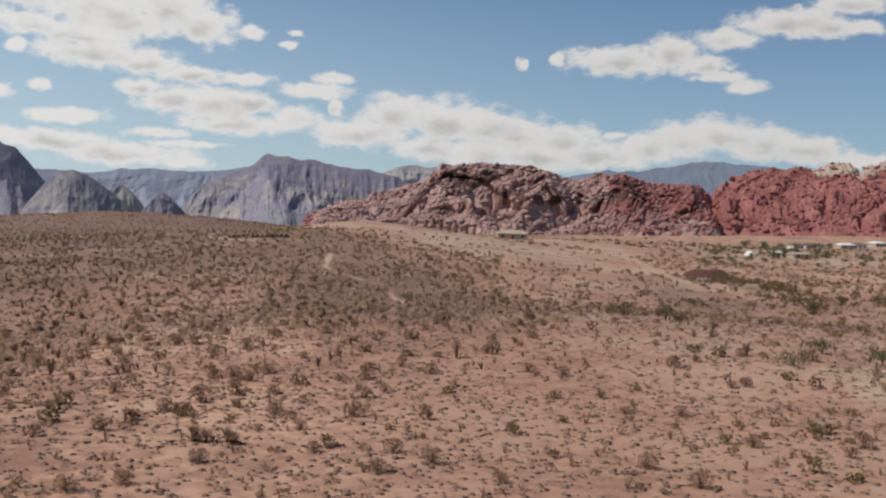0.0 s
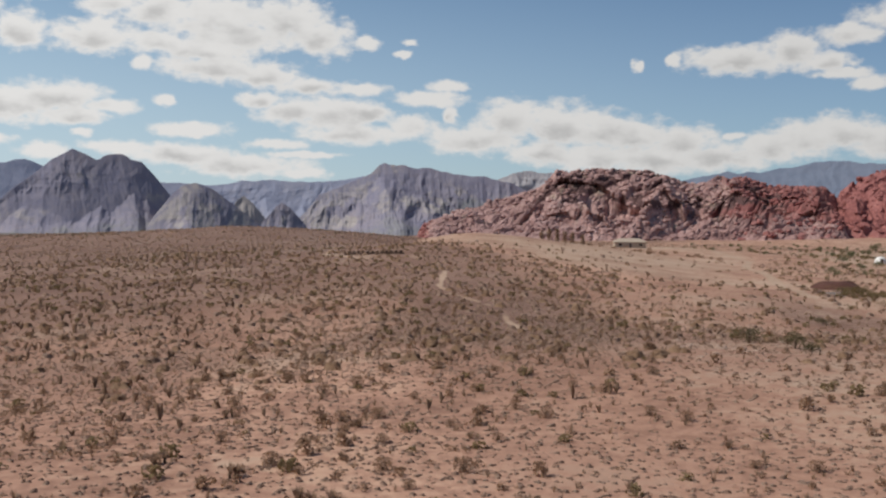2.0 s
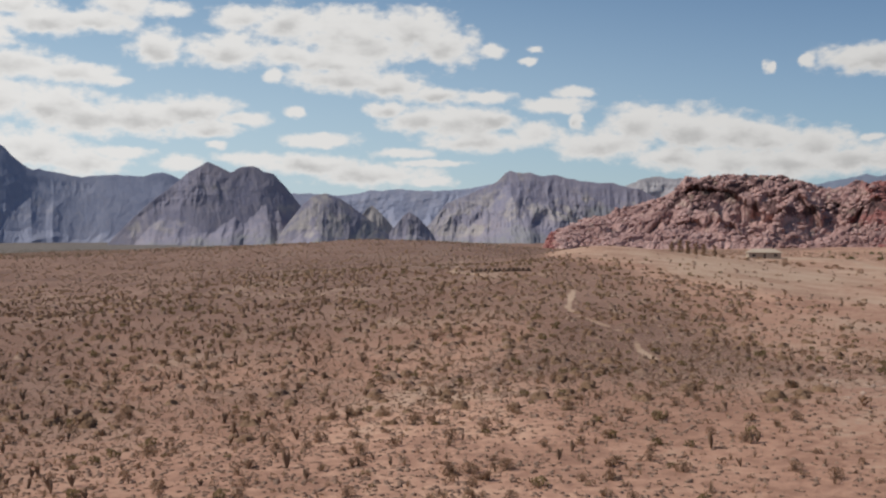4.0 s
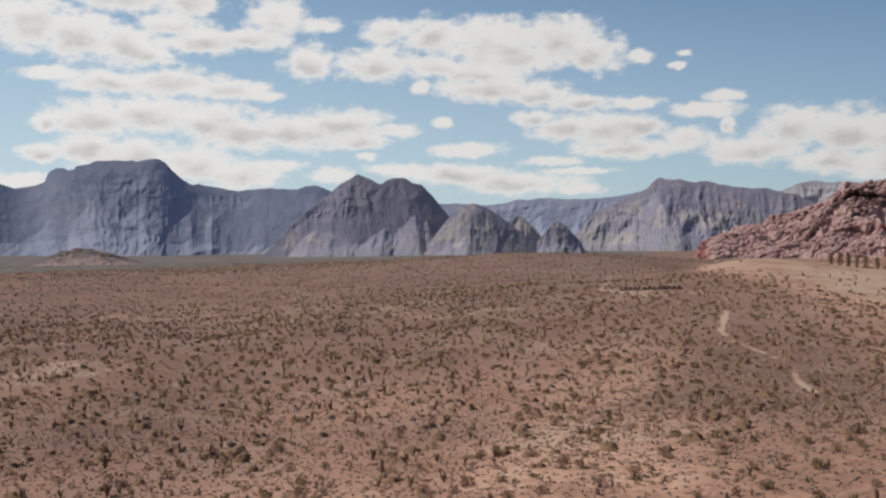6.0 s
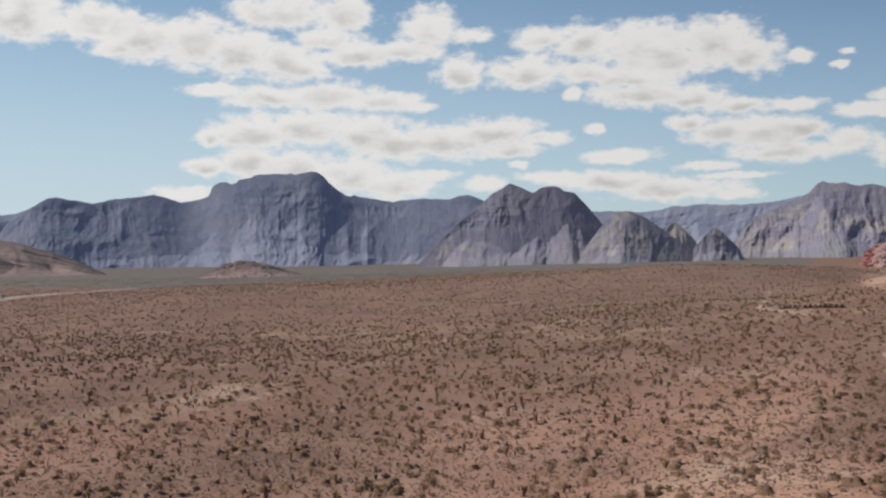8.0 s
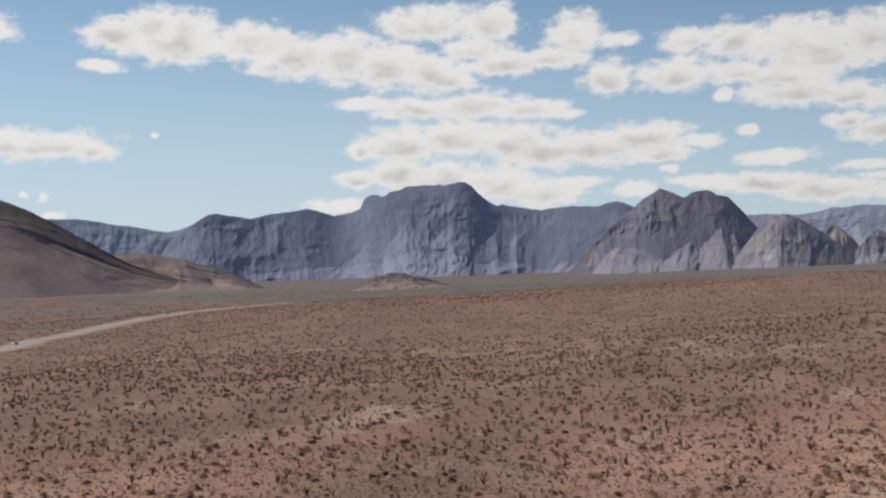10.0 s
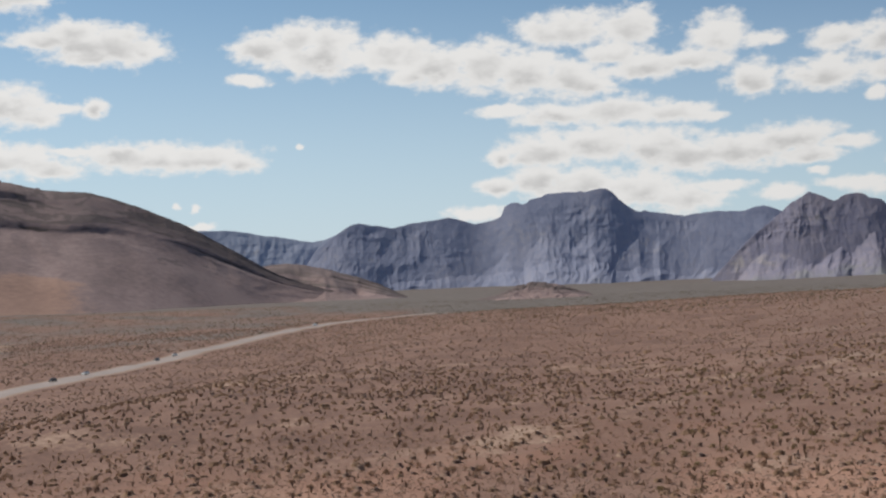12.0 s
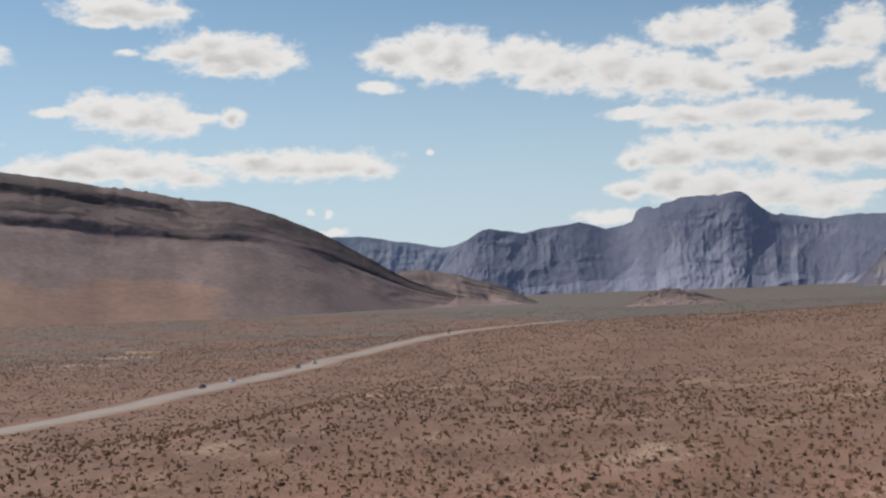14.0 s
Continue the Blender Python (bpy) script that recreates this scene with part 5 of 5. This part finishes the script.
# ---- the road in the valley, and its cars ----
def strip(name, label, line, half, lift, mat, category="road"):
    """A ribbon laid on the land along a line in plan, rounded through its corners."""
    p = np.array(line, float)
    t = np.concatenate([[0], np.cumsum(np.hypot(*np.diff(p, axis=0).T))])
    q = np.arange(0, t[-1], 4.0)
    c = np.stack([np.interp(q, t, p[:, 0]), np.interp(q, t, p[:, 1])], -1)
    for i in range(12):
        c[1:-1] = (c[:-2] + 2 * c[1:-1] + c[2:]) / 4
    d = np.gradient(c, axis=0)
    d /= np.linalg.norm(d, axis=1)[:, None]
    side = np.stack([-d[:, 1], d[:, 0]], -1)
    across = np.linspace(-1, 1, 9)
    pts = c[:, None] + side[:, None] * (across[None, :, None] * half)
    z = land(c[:, 0], c[:, 1])[:, None] + np.zeros((1, 9))
    z = np.maximum(z, land(pts[..., 0], pts[..., 1])) + lift - 0.25 * np.abs(across[None]) ** 4
    ob = new(name, grid_mesh(name, np.concatenate([pts, z[..., None]], -1), mat))
    tagged(ob, label, category, kind="structure")
    return c, d


strip("road_shoulder", "graded pale dirt shoulder along the highway", ROAD, 9.5, 0.25, SHOULDER)
ROAD_LINE, ROAD_WAY = strip("road", "sun-bleached grey two-lane desert highway", ROAD, 6.5, 0.45, ASPHALT)


def plain(name, colour, rough=0.5, metal=0.0, gloss=0.5):
    m = bpy.data.materials.new(name)
    m.use_nodes = True
    b = m.node_tree.nodes["Principled BSDF"]
    b.inputs["Base Color"].default_value = (*colour, 1)
    b.inputs["Roughness"].default_value, b.inputs["Metallic"].default_value = rough, metal
    b.inputs["Specular IOR Level"].default_value = gloss
    return m


GLASS, RUBBER, RIM = plain("car_glass", (0.02, 0.025, 0.03), 0.08), plain("tyre_rubber", (0.02, 0.02, 0.02), 0.85), plain("rim_metal", (0.5, 0.5, 0.5), 0.3, 1.0)
LENS_RED, LENS_WHITE = plain("tail_lens", (0.3, 0.02, 0.02), 0.2), plain("head_lens", (0.75, 0.75, 0.72), 0.1)


def loft(sections):
    """Quads through sections of equal count, closed at both ends by fans."""
    n = len(sections[0])
    v = [p for s_ in sections for p in s_]
    f = []
    for i in range(len(sections) - 1):
        for j in range(n):
            a, b = i * n + j, i * n + (j + 1) % n
            f.append((a, b, b + n, a + n))
    for i, rev in ((0, True), (len(sections) - 1, False)):
        mid = len(v)
        c = np.mean([v[i * n + j] for j in range(n)], axis=0)
        v.append(tuple(c))
        for j in range(n):
            a, b = i * n + j, i * n + (j + 1) % n
            f.append((b, a, mid, mid) if rev else (a, b, mid, mid))
    tri = []
    for q in f:
        tri.append((q[0], q[1], q[2]))
        if q[3] != q[2]:
            tri.append((q[0], q[2], q[3]))
    return np.array(v), np.array(tri)


def car(colour_name, colour, label):
    ob = tagged(new("car"), label, "car", "cars on the highway")
    paint_ = plain(colour_name, colour, 0.35, 0.2)

    def section(x, w, z0, z1):
        return [(x, -w, z0), (x, -w * 1.02, (z0 + z1) / 2), (x, -w * 0.9, z1), (x, w * 0.9, z1), (x, w * 1.02, (z0 + z1) / 2), (x, w, z0)]
    part("body", *loft([section(-2.25, 0.70, 0.45, 0.75), section(-2.1, 0.86, 0.30, 0.92), section(-0.9, 0.9, 0.25, 0.98), section(0.8, 0.9, 0.25, 0.96),
                        section(1.9, 0.85, 0.3, 0.82), section(2.25, 0.66, 0.42, 0.66)]), paint_, ob)
    part("cabin_glass", *loft([section(-1.95, 0.74, 0.9, 0.98), section(-1.3, 0.72, 0.92, 1.42), section(0.2, 0.72, 0.92, 1.44), section(1.05, 0.76, 0.9, 0.97)]), GLASS, ob)
    part("roof", *loft([section(-1.3, 0.66, 1.38, 1.47), section(-0.5, 0.68, 1.40, 1.52), section(0.2, 0.66, 1.38, 1.48)]), paint_, ob)
    for x in (-1.35, 1.35):
        for y in (-0.82, 0.82):
            n = 14
            def disc(rad, half):
                ring = [(x + math.cos(2 * math.pi * j / n) * rad, math.sin(2 * math.pi * j / n) * rad + 0.33) for j in range(n)]
                return loft([[(p, y - half, q) for p, q in ring], [(p, y + half, q) for p, q in ring]])
            wheel = part("wheel", *disc(0.33, 0.1), RUBBER, ob)
            part("rim", *disc(0.2, 0.115), RIM, wheel)
    for y in (-0.6, 0.6):
        part("headlight", *loft([section(2.12, 0.14, 0.58, 0.72), section(2.2, 0.12, 0.58, 0.7)]), LENS_WHITE, ob).location = (0.02, y, 0)
        part("tail_light", *loft([section(-2.24, 0.14, 0.62, 0.78), section(-2.15, 0.14, 0.62, 0.8)]), LENS_RED, ob).location = (-0.02, y, 0)
    return ob


CARS = ((-440, 234, 0), (-457, 260, 1), (-492, 325, 2), (-502, 350, 1), (-620, 549, 1))
PAINTS = (("black_paint", (0.02, 0.02, 0.022), "dark car driving along the highway"), ("white_paint", (0.8, 0.8, 0.78), "white car driving along the highway"),
          ("grey_paint", (0.12, 0.12, 0.13), "grey car driving along the highway"))
for x, y, p in CARS:
    i = int(np.argmin(np.hypot(ROAD_LINE[:, 0] - x, ROAD_LINE[:, 1] - y)))
    c, d = ROAD_LINE[i], ROAD_WAY[i]
    side = 2.6
    cx, cy = c[0] - d[1] * side, c[1] + d[0] * side
    ob = car(*PAINTS[p])
    top = max(ground_z(c[0] + k * d[1], c[1] - k * d[0]) for k in (-6.5, -3.2, 0, 3.2, 6.5))
    ob.matrix_basis = pose(cx, cy, top + 0.45, 0, 0, math.degrees(math.atan2(-d[1], -d[0])))


# ---- the hamlet under the red hills ----
STUCCO, WHITE, ROOF = material("tan_stucco", [(0.38, 0.30, 0.23), (0.46, 0.37, 0.29)], 0.6), material("white_plaster", [(0.66, 0.64, 0.60), (0.76, 0.74, 0.70)], 0.5), material("brown_roof", [(0.16, 0.11, 0.09), (0.22, 0.16, 0.13)], 0.6)
WINDOW, TIMBER = plain("window_glass", (0.03, 0.035, 0.04), 0.1), plain("dark_timber", (0.09, 0.06, 0.045), 0.8)


def box(x0, x1, y0, y1, z0, z1):
    v = np.array([(x, y, z) for z in (z0, z1) for y in (y0, y1) for x in (x0, x1)], float)
    return v, np.array([(0, 2, 3, 1), (4, 5, 7, 6), (0, 1, 5, 4), (1, 3, 7, 5), (3, 2, 6, 7), (2, 0, 4, 6)])


def house(x, y, w, d, h, wall_mat, roof_mat, turn, label, pitch=1.4):
    ob = tagged(new("house"), label, "house", "houses in the hamlet")
    ob.matrix_basis = pose(x, y, ground_z(x, y) - 0.3, 0, 0, turn)
    part("wall", *box(-w / 2, w / 2, -d / 2, d / 2, 0, h), wall_mat, ob, flat_shaded=True)
    o = 0.5
    rv = np.array([(-w / 2 - o, -d / 2 - o, h), (w / 2 + o, -d / 2 - o, h), (w / 2 + o, d / 2 + o, h), (-w / 2 - o, d / 2 + o, h), (-w / 2 + d * 0.3, 0, h + pitch), (w / 2 - d * 0.3, 0, h + pitch),
                   (-w / 2 - o, -d / 2 - o, h - 0.25), (w / 2 + o, -d / 2 - o, h - 0.25), (w / 2 + o, d / 2 + o, h - 0.25), (-w / 2 - o, d / 2 + o, h - 0.25)])
    rf = np.array([(0, 1, 5, 4), (1, 2, 5, 5), (2, 3, 4, 5), (3, 0, 4, 4), (6, 7, 1, 0), (7, 8, 2, 1), (8, 9, 3, 2), (9, 6, 0, 3), (9, 8, 7, 6)])
    tri = [t for q in rf for t in ([(q[0], q[1], q[2])] + ([(q[0], q[2], q[3])] if q[3] != q[2] and q[3] != q[0] else []))]
    part("roof", rv, np.array(tri), roof_mat, ob, flat_shaded=True)
    n = max(2, int(w / 4))
    for i in range(n):
        cx = -w / 2 + w * (i + 0.5) / n
        if i == n // 2:
            part("door", *box(cx - 0.5, cx + 0.5, -d / 2 - 0.06, -d / 2 + 0.02, 0.3, 2.4), TIMBER, ob, flat_shaded=True)
        else:
            win = part("window", *box(cx - 0.7, cx + 0.7, -d / 2 - 0.08, -d / 2 + 0.02, 1.2, 2.3), TIMBER, ob, flat_shaded=True)
            part("pane", *box(cx - 0.6, cx + 0.6, -d / 2 - 0.10, -d / 2 - 0.05, 1.3, 2.2), WINDOW, win, flat_shaded=True)
    return ob


def domed_hut(x, y, rad):
    ob = tagged(new("domed_hut"), "white plastered dome house among trees", "house")
    ob.matrix_basis = pose(x, y, ground_z(x, y) - 0.2)
    n, rings = 20, 7
    secs = []
    for i in range(rings):
        e_ = i / rings * math.pi / 2
        secs.append([(math.cos(2 * math.pi * j / n) * rad * math.cos(e_), math.sin(2 * math.pi * j / n) * rad * math.cos(e_), 1.2 + rad * 0.85 * math.sin(e_)) for j in range(n)])
    secs.insert(0, [(math.cos(2 * math.pi * j / n) * rad, math.sin(2 * math.pi * j / n) * rad, 0) for j in range(n)])
    part("dome", *loft(secs), WHITE, ob)
    part("door", *box(-0.6, 0.6, -rad - 0.05, -rad + 0.5, 0.1, 2.3), TIMBER, ob, flat_shaded=True)
    return ob


def tree(x, y, h, wide, seed, label, leaves=GREEN, tall=False):
    r_ = np.random.default_rng(seed)
    ob = tagged(new("tree"), label, "tree", "trees round the hamlet")
    ob.matrix_basis = pose(x, y, ground_z(x, y) - 0.1, 0, 0, float(r_.uniform(0, 360)))
    n = 7
    lean = r_.uniform(-0.05, 0.05, 2)
    secs = [[(math.cos(2 * math.pi * j / n) * q + lean[0] * k, math.sin(2 * math.pi * j / n) * q + lean[1] * k, k) for j in range(n)] for k, q in ((0, h * 0.035), (h * 0.3, h * 0.026), (h * 0.7, h * 0.014), (h * 0.9, h * 0.005))]
    trunk = part("trunk", *loft(secs), BARK, ob)
    bv, bf = blades(r_, 12, wide * 0.4, h * 0.55, h * 0.02, 0.6 if tall else 1.0)
    part("branchwork", bv + np.array([0, 0, h * 0.22]), bf, BARK, trunk)
    if tall:
        lv, lf = clumps(r_, 260, wide / 2, h * 0.95, h * 0.045, 0.1)
        lv = lv * np.array([1, 1, 1])
        part("crown", lv, lf, leaves, ob)
    else:
        vs, fs, off = [], [], 0
        for i in range(7):
            a, q = r_.uniform(0, 6.28), wide * 0.28 * r_.random() ** 0.5
            cv, cf = clumps(r_, 55, wide * r_.uniform(0.2, 0.32), h * r_.uniform(0.35, 0.5), h * 0.05, 0.05)
            cv = cv + np.array([math.cos(a) * q, math.sin(a) * q, h * r_.uniform(0.02, 0.5)])
            vs.append(cv)
            fs.append(cf + off)
            off += len(cv)
        part("crown", np.concatenate(vs), np.concatenate(fs), leaves, ob)
    return ob


domed_hut(135, 497, 2.4)
house(152, 516, 5, 5, 3.2, WHITE, WHITE, -15, "small white flat-roofed house in the hamlet", 0.3)
house(165, 524, 9, 6, 2.5, STUCCO, STUCCO, 20, "low tan stucco house beside the dome", 0.7)
house(32, 530, 14, 8, 3.0, STUCCO, STUCCO, 4, "tan ranch house at the foot of the rocks", 1.6)
for i, (x, y, w) in enumerate(((262, 800, 14), (290, 815, 11), (305, 838, 16), (330, 860, 12), (246, 790, 10))):
    house(x, y, w, 8, 3.0, (WHITE, STUCCO)[i % 2], (ROOF, WHITE)[i % 2], 10 * i, "distant low house in the hamlet")
tr2 = np.random.default_rng(29)
for i, (x, y, h, w) in enumerate(((150, 512, 5, 7), (160, 528, 5, 7), (133, 540, 4, 6), (197, 735, 6, 9), (210, 742, 6, 9), (224, 752, 6, 10), (240, 770, 5, 9), (255, 778, 5, 9),
                                  (270, 790, 5, 8), (120, 500, 3.5, 6), (126, 470, 3, 6), (76, 330, 2.4, 5), (82, 318, 2.2, 5), (70, 300, 2.0, 4), (110, 430, 3, 5), (175, 470, 3, 5), (190, 560, 4, 6), (205, 600, 4, 6))):
    tree(x, y, h, w, 300 + i, "spreading green desert tree in the hamlet")
for i, (x, y) in enumerate(((-7, 446), (-4, 448), (-1, 447), (2, 450), (5, 447), (9, 449))):
    tree(x, y, float(tr2.uniform(5, 7.5)), 2.2, 340 + i, "tall dark evergreen beside the ranch house", CREOSOTE, True)
for i, (x, y, s, w) in enumerate(((24.5, 78, 1.2, 3.0), (28.5, 84, 1.4, 3.4), (31, 79, 1.5, 3.6), (33, 74, 1.2, 3.0), (30.5, 71, 1.4, 3.4), (35, 82, 1.5, 3.2))):
    tree(x, y, s, w, 360 + i, "low green shrub along the sandy wash")
for i, (x, y, s, w) in enumerate(((18.2, 112.5, 1.9, 3.6), (21.4, 107.5, 1.8, 3.2), (22.4, 105.3, 1.2, 2.2), (35, 157, 1.3, 2.6), (65.8, 169.8, 2.4, 4.6), (60.7, 171, 1.6, 3.0), (48.3, 146.4, 2.2, 4.0), (101, 420, 3.0, 5.5))):
    tree(x, y, s, w, 380 + i, "round dark green bush standing alone on the plain", DARK_GREEN)
for i, (x, y, s, w) in enumerate(((57, 240, 1.8, 7), (60, 231, 1.6, 6), (55.5, 220, 2.6, 6), (52, 190, 1.3, 5), (53, 183, 1.2, 5), (61, 206, 1.3, 5))):
    tree(x, y, s, w, 400 + i, "yellowish olive bush beside the earth bank", OLIVE)


def rock(x, y, s, seed):
    """A weathered stone half sunk in the soil."""
    r_ = np.random.default_rng(seed)
    v, f = loft([[(math.cos(2 * math.pi * j / 8) * q, math.sin(2 * math.pi * j / 8) * q, k) for j in range(8)] for k, q in ((-0.3, 0.9), (0.0, 1.0), (0.35, 0.85), (0.6, 0.45))])
    v = v * r_.uniform(0.8, 1.2, v.shape) * np.array([1.3, 1.0, 0.8]) * s
    ob = new("rock", raw_mesh("rock", v, f, PALE_STONE, True))
    ob.matrix_basis = pose(x, y, ground_z(x, y), 0, 0, float(r_.uniform(0, 360)))
    return tagged(ob, "pale weathered stone half sunk in the soil", "rock", "pale stones by the bushes")


PALE_STONE = material("pale_stone", [(0.30, 0.20, 0.15), (0.40, 0.28, 0.215), (0.48, 0.36, 0.285)], 1.5, 0.95, 0.05, 6.0)
r3 = np.random.default_rng(91)
for px, py, n, spread in ((14.5, 104, 16, 4.0), (15.8, 110.5, 16, 4.5), (59, 182, 12, 5.0), (27, 78, 8, 2.5)):
    for i in range(n):
        rock(float(px + r3.normal() * spread), float(py + r3.normal() * spread), float(r3.uniform(0.12, 0.42)), int(r3.integers(1 << 30)))


def brush_patch(name, label, px, py, rx, ry, count, lo, hi, mat, seed):
    """Bushes grown close together in one oval."""
    r_ = np.random.default_rng(seed)
    for i in range(3):
        p = np.stack([px + r_.normal(size=count // 3) * rx, py + r_.normal(size=count // 3) * ry], -1)
        scatter(name, label, clumps(r_, 40, 0.9, 0.8, 0.22, 0.03), p, r_.uniform(lo, hi, len(p)), mat, seed + i)


brush_patch("hamlet_brush", "olive green brush round the hamlet", 175, 600, 45, 110, 260, 0.7, 1.6, OLIVE, 501)
brush_patch("hamlet_brush", "dark green brush round the hamlet", 205, 690, 45, 80, 170, 0.8, 2.0, GREEN, 511)
brush_patch("creek_brush", "yellowish brush along the pale creek bed", 58, 205, 4, 22, 90, 0.5, 1.1, OLIVE, 521)
brush_patch("outcrop_brush", "dark shrubs along the foot of the outcrop", 12, 480, 26, 22, 70, 0.8, 1.6, CREOSOTE, 531)


def crest_rock(az, r, s, seed):
    """A stub of rock standing on the crest of the banded hill."""
    r_ = np.random.default_rng(seed)
    x, y = polar(az, r)
    tree_ = BVHTree.FromObject(bpy.data.objects["banded_hill"], bpy.context.evaluated_depsgraph_get())
    top = tree_.ray_cast(Vector((float(x), float(y), 800)), Vector((0, 0, -1)))[0]
    v, f = loft([[(math.cos(2 * math.pi * j / 8) * q, math.sin(2 * math.pi * j / 8) * q, k) for j in range(8)] for k, q in ((-0.8, 1.1), (0.0, 1.0), (0.5, 0.9), (0.8, 0.5))])
    ob = new("crest_rock", raw_mesh("crest_rock", v * r_.uniform(0.8, 1.25, v.shape) * s * np.array([1.6, 1.6, 1.0]), f, HILL_ROCK, True))
    ob.matrix_basis = pose(float(x), float(y), top.z, 0, 0, float(r_.uniform(0, 360)))
    return tagged(ob, "dark stub of rock on the hill's crest", "rock", "rocks on the crest")


def heap_of_spoil(x, y, rx, ry, h):
    """The dark reddish bank by the side track."""
    n = 40
    u, v = np.meshgrid(np.linspace(-1, 1, n), np.linspace(-1, 1, 20))
    d = np.hypot(u, v)
    X, Y = x + u * rx, y + v * ry
    Z = land(X, Y) - 0.1 + h * np.clip(1 - d ** 2, 0, 1) ** 0.6 * (0.8 + 0.4 * fbm(X / 4, Y / 4, 3, 5))
    ob = new("earth_bank", grid_mesh("earth_bank", np.stack([X, Y, Z], -1), material("dark_red_earth", [(0.075, 0.035, 0.028), (0.13, 0.062, 0.048)], 0.5, 0.97, 0.2, 1.5)))
    return tagged(ob, "dark reddish bank of bare earth by the track", "earth bank")


heap_of_spoil(60, 256, 5.5, 5.0, 2.2)


def stone_wall():
    """A low dark wall across the plain, stone by stone."""
    ob = tagged(new("low_wall"), "long low dark dry-stone wall across the plain", "wall")
    base_x, base_y = -51.0, 271.0
    ob.matrix_basis = pose(base_x, base_y, ground_z(base_x, base_y))
    r_ = np.random.default_rng(77)
    stone = material("dark_wall_stone", [(0.09, 0.06, 0.046), (0.14, 0.095, 0.072)], 1.5, random_tone=0.3)
    shapes = []
    for i in range(4):
        v, f = box(-0.32, 0.32, -0.25, 0.25, 0, 0.45)
        v = v * r_.uniform(0.8, 1.2, v.shape)
        shapes.append(raw_mesh("stone", v, f, stone, True))
    n = 25
    for i in range(n):
        for row in range(1 + i % 2):
            x = i * 0.6 + 0.3 * row + r_.uniform(-0.05, 0.05)
            y = -0.38 * x + r_.uniform(-0.08, 0.08)
            st = new("stone", shapes[int(r_.integers(4))])
            st.parent = ob
            st.location = (x, y, ground_z(base_x + x, base_y + y) - ground_z(base_x, base_y) - 0.05 + 0.4 * row)
            st.rotation_euler = (0, 0, r_.uniform(-0.4, 0.4))


stone_wall()


# ---- loose blocks on the rock hills ----
def blocks(name, label, az0, az1, r0, r1, count, lo, hi, seed):
    r_ = np.random.default_rng(seed)
    dg = bpy.context.evaluated_depsgraph_get()
    hill = bpy.data.objects[name.replace("_blocks", "")]
    tree_ = BVHTree.FromObject(hill, dg)
    base_v, base_f = loft([[(math.cos(2 * math.pi * j / 6) * q, math.sin(2 * math.pi * j / 6) * q, k) for j in range(6)] for k, q in ((-0.5, 0.55), (-0.15, 0.95), (0.3, 0.85), (0.55, 0.4))])
    made = []
    for i in range(count):
        a, r = r_.uniform(az0, az1), r_.uniform(r0, r1)
        x, y = polar(a, r)
        hit = tree_.ray_cast(Vector((x, y, 400)), Vector((0, 0, -1)))
        if hit[0] is None or hit[0].z < ground_z(x, y) + 0.5:
            continue
        s = lo + (hi - lo) * r_.random() ** 2.5
        made.append((s, float(x), float(y), hit[0].z + 0.15 * s, a))
    made.sort(reverse=True)
    # the largest stand by themselves, on a few shared shapes, pink or red
    shapes = {}
    for tone in (0.0, 1.0):
        shapes[tone] = []
        for k in range(6):
            me = raw_mesh("rock_block", base_v * r_.uniform(0.75, 1.25, base_v.shape), base_f, SANDSTONE, True)
            me.attributes.new("red", "FLOAT", "POINT").data.foreach_set("value", np.full(len(me.vertices), tone, np.float32))
            shapes[tone].append(me)

    def redness(az):
        return float(np.clip(smooth(az, 6.3, 7.0) + 0.6 * smooth(-az, 7.8, 8.8) + 0.5 * smooth(-az, 12.8, 13.2), 0, 1))
    for s, x, y, z, az in made[:280]:
        ob = new("rock_block", shapes[1.0 if redness(az) > 0.5 else 0.0][int(r_.integers(6))])
        ob.parent = hill
        ob.location, ob.rotation_euler = (x, y, z), (r_.uniform(-0.4, 0.4), r_.uniform(-0.4, 0.4), r_.uniform(0, 6.28))
        ob.scale = (s * r_.uniform(0.8, 1.4), s, s * r_.uniform(0.6, 1.0))
    V, F, red, off = [], [], [], 0
    for s, x, y, z, az in made[280:]:
        v = base_v * r_.uniform(0.75, 1.25, base_v.shape) * np.array([s * r_.uniform(0.8, 1.4), s, s * r_.uniform(0.6, 1.0)])
        m = Euler((r_.uniform(-0.4, 0.4), r_.uniform(-0.4, 0.4), r_.uniform(0, 6.28))).to_matrix()
        V.append(v @ np.array(m).T + np.array([x, y, z]))
        F.append(base_f + off)
        red.append(np.full(len(v), redness(az)))
        off += len(v)
    me = raw_mesh("rock_rubble", np.concatenate(V), np.concatenate(F), SANDSTONE)
    me.attributes.new("red", "FLOAT", "POINT").data.foreach_set("value", np.concatenate(red).astype(np.float32))
    rest = new("rock_rubble", me)
    rest.parent = hill
    return tagged(rest, label, kind="stuff")


blocks("pink_rock_hill_blocks", "broken pink sandstone blocks on the outcrop", -13.5, 7.0, 1055, 1255, 3400, 1.0, 4.2, 401)
blocks("red_rock_hill_blocks", "red sandstone boulders on the hill", -24.0, -13.0, 1105, 1300, 900, 1.2, 4.5, 402)
for i, (a_, s_) in enumerate(((65.0, 3.2), (64.9, 2.6), (64.45, 3.6), (64.3, 2.4), (63.5, 2.8), (61.8, 2.4))):
    crest_rock(a_, 2000.0, s_, 600 + i)
